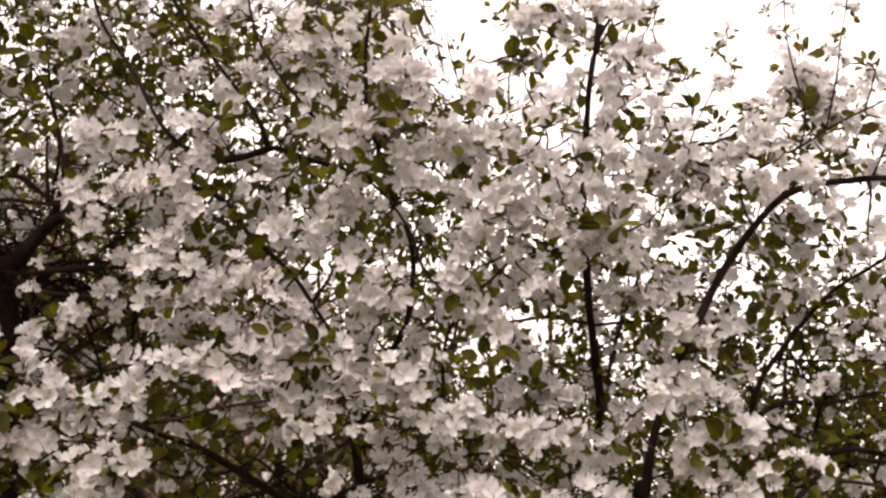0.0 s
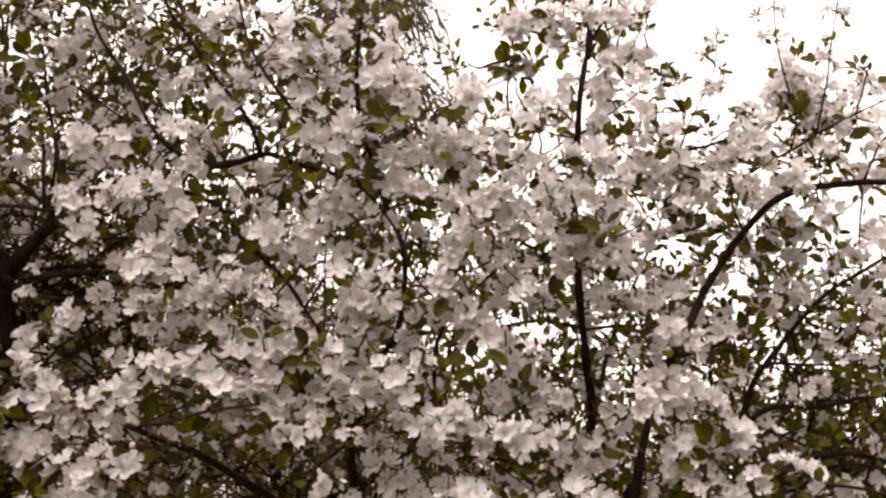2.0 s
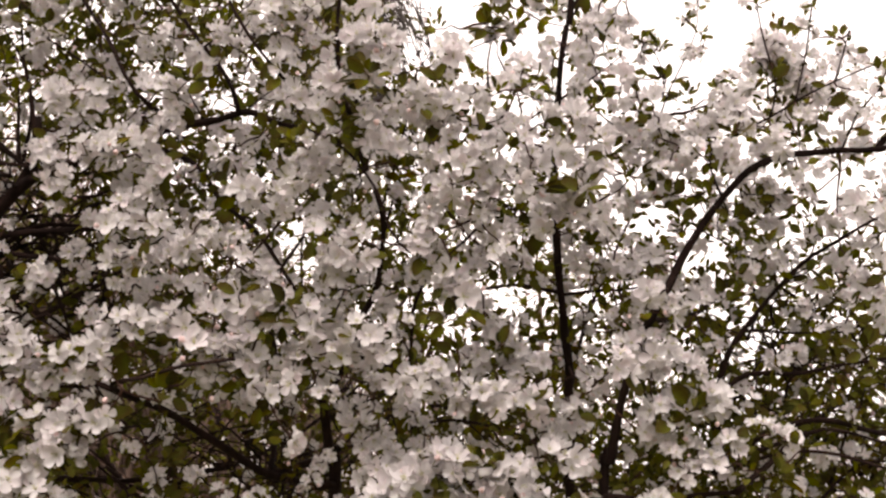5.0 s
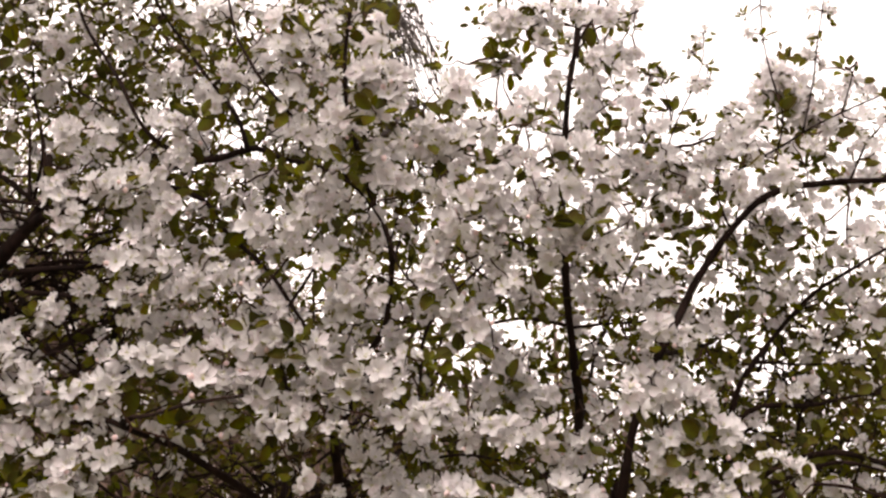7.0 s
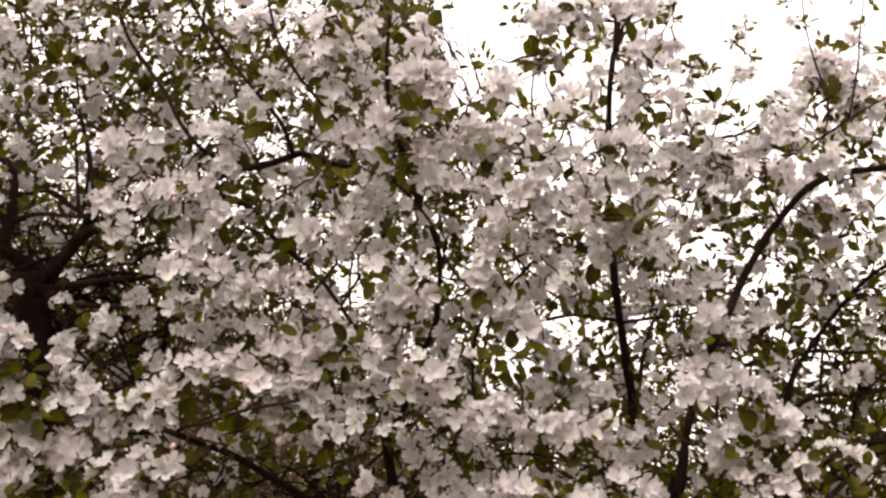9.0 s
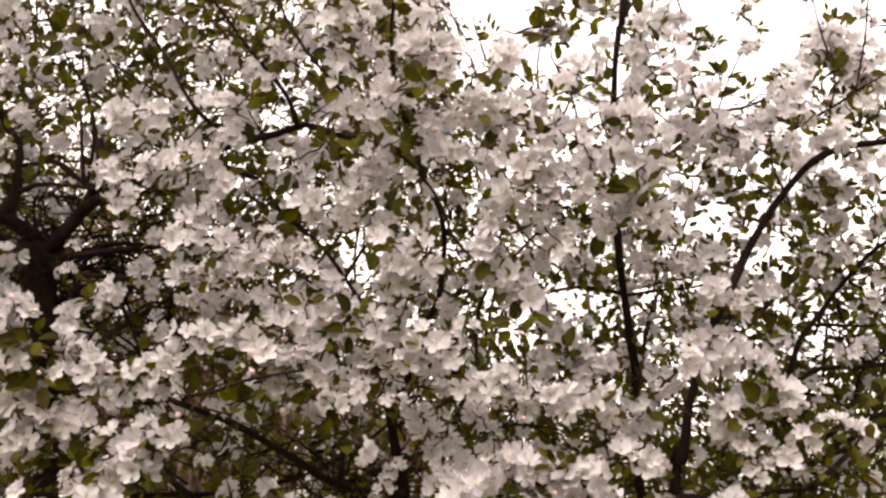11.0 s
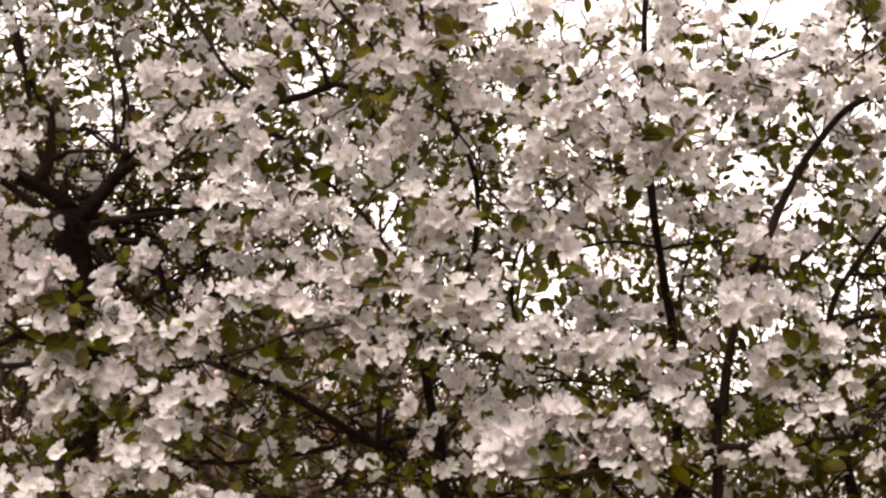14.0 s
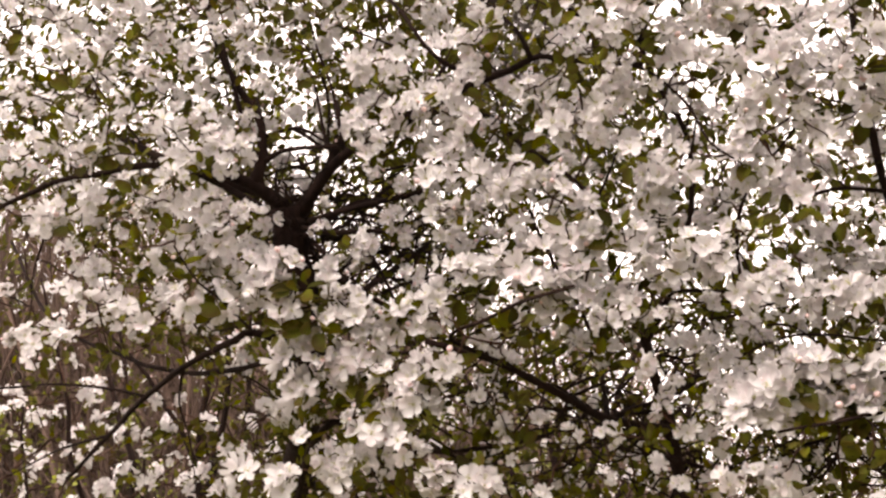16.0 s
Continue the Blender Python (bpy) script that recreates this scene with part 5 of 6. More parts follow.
bloom(slender_tree, 0.88, (0.049, 1.562, 2.269), (0.099, 1.565, 2.240), (0.156, 1.570, 2.255), (0.224, 1.606, 2.105), (0.166, 1.618, 2.111), (0.028, 1.638, 1.907), (0.072, 1.667, 1.706), (0.083, 1.658, 1.689), (0.210, 1.680, 1.630), (0.185, 1.677, 1.631), (-0.001, 1.668, 1.596), (0.077, 1.689, 1.551), leafy=True)
bloom(spreading_tree, 0.75, (0.365, 1.810, 1.851), (0.413, 1.810, 1.785), (0.486, 1.828, 1.659), (0.351, 1.811, 1.697), (0.415, 1.803, 1.914), (0.376, 1.789, 1.931), (0.488, 1.780, 1.974), (0.438, 1.789, 1.901), (0.527, 1.809, 1.755), (0.511, 1.826, 1.641), (0.661, 1.786, 1.996), (0.699, 1.796, 1.970), leafy=True)
bloom(spreading_tree, 0.75, (0.722, 1.790, 1.940), (0.717, 1.792, 1.884), (0.665, 1.808, 1.868), (0.647, 1.800, 1.895), (0.690, 1.806, 1.849), (0.717, 1.810, 1.822), (0.659, 1.802, 1.830), (0.610, 1.799, 1.802), (0.689, 1.798, 1.775), (0.656, 1.813, 1.759), (0.711, 1.816, 1.750), leafy=True)
bloom(spreading_tree, 0.80, (0.495, 1.927, 1.648), (0.608, 1.914, 1.904), leafy=True)
bloom(spreading_tree, 0.88, (0.406, 1.713, 1.780), (0.483, 1.717, 1.685), (0.527, 1.720, 1.693), (0.541, 1.717, 1.684), (0.563, 1.711, 1.733), (0.407, 1.741, 1.630), (0.403, 1.716, 1.825), leafy=True)
bloom(young_tree, 0.75, (-0.271, 1.652, 2.318), (-0.208, 1.667, 2.238), (-0.277, 1.667, 2.216), (-0.242, 1.684, 2.182), (-0.226, 1.703, 2.135), (-0.253, 1.705, 2.074), (-0.180, 1.618, 2.382), (-0.138, 1.696, 2.106), (-0.050, 1.678, 2.169), (-0.053, 1.714, 2.095), (-0.064, 1.727, 2.013), (-0.282, 1.727, 1.899), leafy=True)
bloom(young_tree, 0.75, (-0.327, 1.726, 1.872), (-0.247, 1.741, 1.792), (-0.345, 1.738, 1.763), (-0.256, 1.741, 1.752), (-0.176, 1.749, 1.845), (-0.301, 1.751, 1.684), (-0.032, 1.733, 1.848), (-0.217, 1.752, 1.623), (-0.258, 1.757, 1.636), (-0.288, 1.625, 2.430), (-0.123, 1.618, 2.462), (-0.127, 1.609, 2.472), leafy=True)
bloom(young_tree, 0.75, (-0.164, 1.615, 2.440), leafy=True)
bloom(young_tree, 0.80, (-0.177, 1.798, 2.172), (-0.195, 1.861, 1.817), (-0.138, 1.852, 1.721), (-0.242, 1.855, 1.696), (-0.206, 1.869, 1.641), (-0.061, 1.860, 1.823), leafy=True)
bloom(young_tree, 0.88, (-0.262, 1.555, 2.314), (-0.140, 1.598, 2.197), (-0.222, 1.588, 2.173), (-0.107, 1.562, 2.279), (-0.079, 1.628, 2.022), (-0.296, 1.632, 1.949), (-0.220, 1.646, 1.924), (-0.027, 1.648, 1.902), (-0.215, 1.528, 2.395), leafy=True)


def fill(count, xs, ys, zs, apart, leafy=False):
    """Blossom clusters at random in a box of the crowns, no nearer to one another than apart."""
    have = np.array([s[0] for s in SPOTS])
    made, tries = 0, 0
    while made < count and tries < count * 14:
        tries += 1
        p = np.array([rng.uniform(*xs), rng.uniform(*ys), rng.uniform(*zs)])
        p[1] -= 0.29 * (p[2] - 2.1)
        if not under_roof(p) or airy(p) or (p[2] < 1.92 and p[0] < 0 and 1.86 < p[1] < 2.0 and rng.random() < 0.4):
            continue
        if (abs(p[0] + 0.2) / 1.55) ** 3 + max(0.0, (p[1] - 1.9) / 0.85) ** 3 > 1 + 0.6 * noise.noise(Vector(p) * 2.6):
            continue
        if p[2] < 1.95 and p[1] > 1.74 and rng.random() < 0.4 and not leafy:
            continue
        if p[0] > 0.02 and p[2] > 2.2 and p[1] + 0.29 * (p[2] - 2.1) > 1.9 and rng.random() < 0.45:
            continue
        if np.min(np.sum((have - p) ** 2, axis=1)) < apart ** 2:
            continue
        have = np.vstack([have, p])
        SPOTS.append((p, None, 0, leafy))
        made += 1
    return made


fill(560, (-1.45, 1.05), (1.76, 1.96), (1.42, 2.8), 0.052)
fill(620, (-1.6, 1.2), (1.93, 2.35), (1.4, 2.95), 0.056)
fill(380, (-1.6, 0.35), (2.15, 2.8), (1.35, 2.5), 0.06, leafy=True)
fill(150, (0.42, 1.1), (1.72, 2.3), (1.48, 2.02), 0.042)
fill(100, (-1.3, -0.2), (1.72, 1.95), (2.25, 2.85), 0.055)
fill(100, (0.2, 0.78), (1.74, 1.96), (2.0, 2.34), 0.05)
fill(200, (-1.3, -0.05), (1.95, 2.6), (2.2, 3.0), 0.055)
fill(150, (0.35, 1.25), (2.0, 2.7), (1.4, 2.12), 0.06, leafy=True)
fill(85, (-1.4, 0.2), (2.0, 2.7), (2.2, 2.9), 0.055, leafy=True)
fill(95, (-0.02, 1.15), (1.98, 2.6), (1.66, 2.2), 0.06)
fill(110, (-1.6, -0.6), (1.95, 2.6), (2.25, 2.95), 0.055, leafy=True)
fill(90, (-2.0, 1.7), (2.3, 3.2), (1.3, 3.4), 0.11)

# ---- twigs from the limbs to every cluster ----
nodes = np.array(NODES)
spots = sorted(SPOTS, key=lambda s: np.min(np.sum((nodes[:, :3] - s[0]) ** 2, axis=1)))
store = np.zeros((len(nodes) + 8 * len(spots), 4))
store[:len(nodes)] = nodes
used = len(nodes)
TWIGS = defaultdict(list)
CLUSTERS = []
for p, owner, placed, leafy in spots:
    d = np.sum((store[:used, :3] - p) ** 2, axis=1) + (0 if owner is None else 0.02) * (store[:used, 3] != (owner or 0)) * (owner is not None)
    best = int(np.argmin(d))
    far = math.sqrt(np.sum((store[best, :3] - p) ** 2))
    if far > 0.34:
        continue
    who = int(store[best, 3])
    a = store[best, :3].copy()
    bend = rng.normal(0, 0.06, 3) * far + np.array([0, 0, -0.10 * far])
    q = [a + (p - a) * t + bend * 4 * t * (1 - t) * 0.6 + rng.normal(0, 0.0025, 3) * (0 < t < 1) for t in np.linspace(0, 1, 6)]
    if not placed and not all(under_roof(w) for w in q[1:5]):
        continue
    TWIGS[who].append((q, 0.0013 + min(0.0026, far * 0.011)))
    for k in (2, 3, 4, 5):
        store[used] = (*q[k], who)
        used += 1
    way = p - q[3]
    way /= np.linalg.norm(way) + 1e-9
    CLUSTERS.append((p, way, who, placed, leafy))

for who, lines in TWIGS.items():
    verts, faces = [], []
    for q, r in lines:
        v, f = tube(q, np.linspace(r, 0.0009, len(q)), 4, len(verts))
        verts += v
        faces += f
    part("fine_growth", mesh_of("fine_growth", verts, faces, [TWIG]), list(TREES.values())[who], "fine dark blossom spurs", kind="stuff")


# ---- blossom ----
def petal(turn, size, cup, rows, twist, wide, across):
    """One petal: narrow at its foot, broad and round at its end, cupped."""
    verts, n = [], len(across)
    c, d = math.cos(turn), math.sin(turn)
    for s in rows:
        half = size * wide * (0.08 + 0.9 * s ** 0.9 * (1 - 0.5 * s ** 5))
        for side in across:
            x = size * (s - 0.17 * s * s * side * side - (0.04 if side == 0 and s > 0.95 else 0))
            y = half * side
            z = size * (cup * s ** 1.4 + 0.17 * side * side * s * (1 if cup < 0.6 else 1.5) - 0.10 * max(0, s - 0.7)) + twist * y * s
            verts.append((x * c - y * d, x * d + y * c, z))
    faces = [(n * r + k, n * r + k + 1, n * r + n + k + 1, n * r + n + k) for r in range(len(rows) - 1) for k in range(n - 1)]
    return verts, faces


def flower_arrays(seed, fine):
    r = random.Random(seed)
    size, cup = r.uniform(0.0142, 0.0172), r.choice((0.1, 0.2, 0.3, 0.45, 0.55, 0.75))
    verts, faces, index = [], [], []
    for k in range(5):
        v, f = petal(2 * math.pi * k / 5 + r.uniform(-0.13, 0.13), size * r.uniform(0.9, 1.08), cup + r.uniform(-0.1, 0.12),
                     (0.06, 0.4, 0.78, 1.0) if fine else (0.06, 0.6, 1.0), r.uniform(-0.4, 0.4), r.uniform(0.50, 0.64), (-1, -0.5, 0, 0.5, 1) if fine else (-1, 0, 1) if fine is False else (-1, 1))
        faces += [tuple(i + len(verts) for i in g) for g in f]
        index += [0] * len(f)
        verts += v
    for k in range(6 if fine else 2 if fine is False else 0):
        w, tilt, long = r.uniform(0, 6.28), r.uniform(0.1, 0.75), size * r.uniform(0.32, 0.46)
        tip = Vector((math.cos(w) * math.sin(tilt), math.sin(w) * math.sin(tilt), math.cos(tilt))) * long
        e = size * (0.035 if fine else 0.07)
        b = len(verts)
        verts += [(e, 0, 0), (-e / 2, e, 0), (-e / 2, -e, 0), tuple(tip)]
        faces += [(b, b + 1, b + 3), (b + 1, b + 2, b + 3), (b + 2, b, b + 3)]
        index += [1] * 3
        if fine:
            b, h = len(verts), size * 0.055
            verts += [tuple(tip + Vector(o) * h) for o in ((1, 0, 0), (-1, 0, 0), (0, 1, 0), (0, -1, 0), (0, 0, 1.2))]
            faces += [(b, b + 2, b + 4), (b + 2, b + 1, b + 4), (b + 1, b + 3, b + 4), (b + 3, b, b + 4)]
            index += [1] * 4
    return verts, faces, index


def leaf_arrays(seed, fine, rows=None):
    """An oval leaf with a tip, folded along its rib and bent back."""
    r = random.Random(seed)
    long, wide, fold, droop = r.uniform(0.017, 0.029), r.uniform(0.24, 0.32), r.uniform(0.25, 0.7), r.uniform(-0.1, 0.5)
    rows = rows or ((0.0, 0.12, 0.32, 0.55, 0.78, 0.92, 1.0) if fine else (0.0, 0.28, 0.68, 1.0))
    verts, faces = [], []
    for s in rows:
        half = long * wide * math.sin(math.pi * min(0.97, s * 0.92 + 0.05)) ** 0.8 if 0 < s < 1 else long * 0.015
        for side in (-1, 0, 1):
            wave = 0.04 * math.sin(9 * s + side + seed)
            verts.append((long * s, half * side, long * (0.1 * s - droop * s * s * 0.6) + abs(side) * half * fold + wave * half * abs(side)))
    faces = [(3 * i + k, 3 * i + k + 1, 3 * i + k + 4, 3 * i + k + 3) for i in range(len(rows) - 1) for k in (0, 1)]
    return verts, faces, [0] * len(faces)


def bud_arrays(size):
    verts, faces = [(0, 0, 0)], []
    for s, w in ((0.25, 0.75), (0.6, 1.0), (0.88, 0.55)):
        for k in range(6):
            verts.append((size * 0.42 * w * math.cos(k * 1.047), size * 0.42 * w * math.sin(k * 1.047), size * s))
    verts.append((0, 0, size))
    for k in range(6):
        q = (k + 1) % 6
        faces.append((0, 1 + q, 1 + k))
        for j in (0, 1):
            faces.append((1 + 6 * j + k, 1 + 6 * j + q, 7 + 6 * j + q, 7 + 6 * j + k))
        faces.append((13 + k, 13 + q, 19))
    return verts, faces, [0] * len(faces)


def facing(way, roll, scale=1.0, at=(0, 0, 0)):
    """A pose whose z axis looks along way."""
    q = Vector(way).to_track_quat("Z", "Y").to_matrix().to_4x4()
    return Matrix.Translation(at) @ q @ Matrix.Rotation(roll, 4, "Z") @ Matrix.Scale(scale, 4)


def along(way, up, scale=1.0, at=(0, 0, 0)):
    """A pose whose x axis looks along way, for leaves."""
    x = Vector(way).normalized()
    y = Vector(up).cross(x)
    y = y.normalized() if y.length > 1e-3 else Vector((0, 1, 0))
    z = x.cross(y)
    return Matrix.Translation(at) @ Matrix((x, y, z)).transposed().to_4x4() @ Matrix.Scale(scale, 4)


def cluster_plan(seed, leafy):
    """Poses of the flowers, buds and leaves of one cluster that opens along +z."""
    r = random.Random(seed)
    flowers, buds, leaves, stalks = [], [], [], []
    count = r.choice((8, 9, 10, 10, 11)) if not leafy else r.choice((0, 1, 2, 3))
    for k in range(count):
        tilt = 0.2 if k == 0 else (r.uniform(0.4, 0.95) if k % 3 == 0 else r.uniform(1.0, 2.0))
        w = k * 2.39996 + r.uniform(-0.35, 0.35)
        way = Vector((math.cos(w) * math.sin(tilt), math.sin(w) * math.sin(tilt), math.cos(tilt)))
        at = way * r.uniform(0.016, 0.028)
        flowers.append((facing((way + Vector((r.uniform(-0.3, 0.3), r.uniform(-0.3, 0.3), 0.15))).normalized(), r.uniform(0, 6.3), r.uniform(0.9, 1.1), at), r.randrange(9)))
        stalks.append(at)
    for k in range(r.choice((0, 0, 1, 1, 2))):
        tilt, w = r.uniform(0.3, 1.5), r.uniform(0, 6.3)
        way = Vector((math.cos(w) * math.sin(tilt), math.sin(w) * math.sin(tilt), math.cos(tilt)))
        at = way * r.uniform(0.028, 0.038)
        buds.append((facing(way, 0, r.uniform(0.8, 1.25), at), 0))
        stalks.append(at)
    for k in range(r.choice((4, 5, 5, 6)) if not leafy else r.choice((18, 20, 22))):
        tilt, w = r.uniform(1.6, 2.7) if not leafy else r.uniform(0.3, 2.6), k * 2.4 + r.uniform(-0.5, 0.5)
        way = Vector((math.cos(w) * math.sin(tilt), math.sin(w) * math.sin(tilt), math.cos(tilt)))
        leaves.append((along(way, (r.uniform(-0.5, 0.5), r.uniform(-0.5, 0.5), 1), r.uniform(0.7, 1.15), way * r.uniform(0.012, 0.030 if not leafy else 0.062)), r.randrange(5)))
    return flowers, buds, leaves, stalks


def sprig_plan(seed, leafy):
    """A small sprig at the end of one spur: a few open flowers close together, or a tuft of broad leaves."""
    r = random.Random(seed)
    flowers, buds, leaves, stalks = [], [], [], []
    for k in range(0 if leafy else r.choice((3, 4, 4, 5, 5, 6))):
        tilt = r.uniform(0.0, 0.5) if k == 0 else r.uniform(0.5, 1.5)
        w = k * 2.39996 + r.uniform(-0.5, 0.5)
        way = Vector((math.cos(w) * math.sin(tilt), math.sin(w) * math.sin(tilt), math.cos(tilt)))
        at = way * r.uniform(0.011, 0.021)
        flowers.append((facing((way + Vector((r.uniform(-0.4, 0.4), r.uniform(-0.4, 0.4), 0.2))).normalized(), r.uniform(0, 6.3), r.uniform(0.92, 1.16), at), r.randrange(9)))
        stalks.append(at)
    for k in range(0 if leafy else r.choice((0, 0, 0, 1, 2))):
        tilt, w = r.uniform(0.6, 1.7), r.uniform(0, 6.3)
        way = Vector((math.cos(w) * math.sin(tilt), math.sin(w) * math.sin(tilt), math.cos(tilt)))
        at = way * r.uniform(0.022, 0.032)
        buds.append((facing(way, 0, r.uniform(0.8, 1.25), at), 0))
        stalks.append(at)
    for k in range(r.choice((6, 7, 8, 9)) if leafy else r.choice((1, 2, 2, 3))):
        tilt, w = r.uniform(0.4, 1.7) if leafy else r.uniform(1.4, 2.6), k * 2.4 + r.uniform(-0.5, 0.5)
        way = Vector((math.cos(w) * math.sin(tilt), math.sin(w) * math.sin(tilt), math.cos(tilt)))
        leaves.append((along(way, (r.uniform(-0.6, 0.6), r.uniform(-0.6, 0.6), 1), r.uniform(0.8, 1.45) if leafy else r.uniform(0.8, 1.2), way * r.uniform(0.006, 0.02)), r.randrange(5)))
    return flowers, buds, leaves, stalks


FLOWER_FINE = [flower_arrays(s, True) for s in range(9)]
FLOWER_PLAIN = [flower_arrays(s, False) for s in range(9)]
FLOWER_DEEP = [flower_arrays(s, None) for s in range(9)]
LEAF_FINE = [leaf_arrays(s, True) for s in range(5)]
LEAF_PLAIN = [leaf_arrays(s, False) for s in range(5)]
LEAF_DEEP = [leaf_arrays(s, False, (0.0, 0.5, 1.0)) for s in range(5)]
BUD_SHAPE = bud_arrays(0.0085)
FLOWER_MESH = [mesh_of("flower", *a[:2], [PETAL, STAMEN], a[2]) for a in FLOWER_FINE]
LEAF_MESH = [mesh_of("leaf", *a[:2], [LEAF]) for a in LEAF_FINE]
BUD_MESH = mesh_of("bud", *BUD_SHAPE[:2], [BUD])
PLANS = [cluster_plan(s, False) for s in range(16)] + [cluster_plan(100 + s, True) for s in range(6)]
PLANS += [sprig_plan(200 + s, False) for s in range(20)] + [sprig_plan(300 + s, True) for s in range(8)]


def stalk_mesh(stalks):
    verts, faces = [], []
    for at in stalks:
        v, f = tube([np.zeros(3), np.array(at) * 0.5 + np.array([0, 0, -0.002]), np.array(at)], (0.0011, 0.0009, 0.0012), 4, len(verts))
        verts += v
        faces += f
    if not verts:
        v, f = tube([np.zeros(3), np.array([0, 0, 0.01])], (0.0012, 0.001), 4)
        verts, faces = v, f
    return mesh_of("spur", verts, faces, [STALK])


STALK_MESH = [stalk_mesh(p[3]) for p in PLANS]


def leafiness(p):
    """Share of spurs that carry leaves in place of blossom."""
    low_right = min(1.0, max(0.0, (p[0] - 0.42) * 3.0)) * min(1.0, max(0.0, (2.02 - p[2]) * 4.0))
    deep = min(1.0, max(0.0, (p[1] + 0.29 * (p[2] - 2.1) - 1.82) * 5.0))
    high_left = 0.02 * min(1.0, max(0.0, (p[2] - 2.3) * 5.0)) * (p[0] < -0.1)
    sky_side = min(1.0, max(0.0, p[0] * 4 + 0.2)) * min(1.0, max(0.0, (p[2] - 2.12) * 5))
    return min(0.9, 0.06 + 0.78 * deep * (1 - 0.6 * sky_side) + 0.6 * low_right + high_left + 0.3 * min(1.0, max(0.0, (1.98 - p[2]) * 6)))


def cluster_pose(p, way, size=1.0):
    out = Vector(way) * 0.5 + Vector((rng.uniform(-0.45, 0.45), -0.55 + rng.uniform(-0.45, 0.45), 0.45 + rng.uniform(-0.4, 0.4)))
    return facing(out.normalized(), rng.uniform(0, 6.3), size * rng.uniform(0.86, 1.1), Vector(p))


NEAR = 800
order = sorted(range(len(CLUSTERS)), key=lambda i: (not CLUSTERS[i][3], CLUSTERS[i][0][1]))
heaps = defaultdict(list)
for rank, i in enumerate(order):
    p, way, who, placed, leafy = CLUSTERS[i]
    if placed:
        kind = rng.integers(42, 50) if leafy else rng.integers(22, 42)
    else:
        kind = rng.integers(16, 22) if leafy or rng.random() < leafiness(p) else rng.integers(22, 42) if p[1] < 2.0 else rng.integers(0, 16)
    m = cluster_pose(p, way, placed or 1.0)
    if placed:
        m.translation -= m.col[2].xyz.normalized() * 0.012 * placed
    flowers, buds, leaves, stalks = PLANS[kind]
    if rank < NEAR:
        c = part("spur", STALK_MESH[kind], list(TREES.values())[who], m=m)
        for fm, k in flowers:
            part("flower", FLOWER_MESH[k], c, m=fm)
        for fm, k in buds:
            part("bud", BUD_MESH, c, "rosy unopened bud", m=fm)
        for fm, k in leaves:
            part("leaf", LEAF_MESH[k], c, m=fm @ Matrix.Scale(1.1, 4))
    else:
        heaps[who].append((m, kind))


def prepared(arrays):
    v, f, ix = arrays
    return np.array(v, dtype=np.float64), np.concatenate([np.array(g) for g in f]), np.array([len(g) for g in f]), np.array(ix)


PLAIN_F, PLAIN_L, PLAIN_B = [prepared(a) for a in FLOWER_PLAIN], [prepared(a) for a in LEAF_PLAIN], prepared(BUD_SHAPE)
DEEP_F, DEEP_L = [prepared(a) for a in FLOWER_DEEP], [prepared(a) for a in LEAF_DEEP]


def gather(items):
    """Joins (arrays, pose, shift of the material) into one run of arrays."""
    vs, ls, ss, xs, base = [], [], [], [], 0
    for (v, l, s, x), m, shift in items:
        a = np.array(m)
        vs.append(v @ a[:3, :3].T + a[:3, 3])
        ls.append(l + base)
        ss.append(s)
        xs.append(x + shift)
        base += len(v)
    return np.concatenate(vs), np.concatenate(ls), np.concatenate(ss), np.concatenate(xs)


for who, heap in heaps.items():
    bloom, green = [], []
    for m, kind in heap:
        flowers, buds, leaves, stalks = PLANS[kind]
        bloom += [((PLAIN_F if m.translation.y < 2.05 else DEEP_F)[k], m @ fm, 0) for fm, k in flowers] + [(PLAIN_B, m @ fm, 2) for fm, k in buds]
        green += [(PLAIN_L[k], m @ fm, 0) if m.translation.y < 2.05 else (DEEP_L[k], m @ fm @ Matrix.Scale(1.25, 4), 0) for fm, k in leaves]
    owner = list(TREES.values())[who]
    if bloom:
        part("blossom", big_mesh("blossom", *gather(bloom)[:3], [PETAL, STAMEN, BUD], gather(bloom)[3]), owner, "dense white blossom deeper in the crown", kind="stuff")
    if green:
        part("foliage", big_mesh("foliage", *gather(green)[:3], [LEAF], gather(green)[3]), owner, "fresh green leaves among the blossom", kind="stuff")


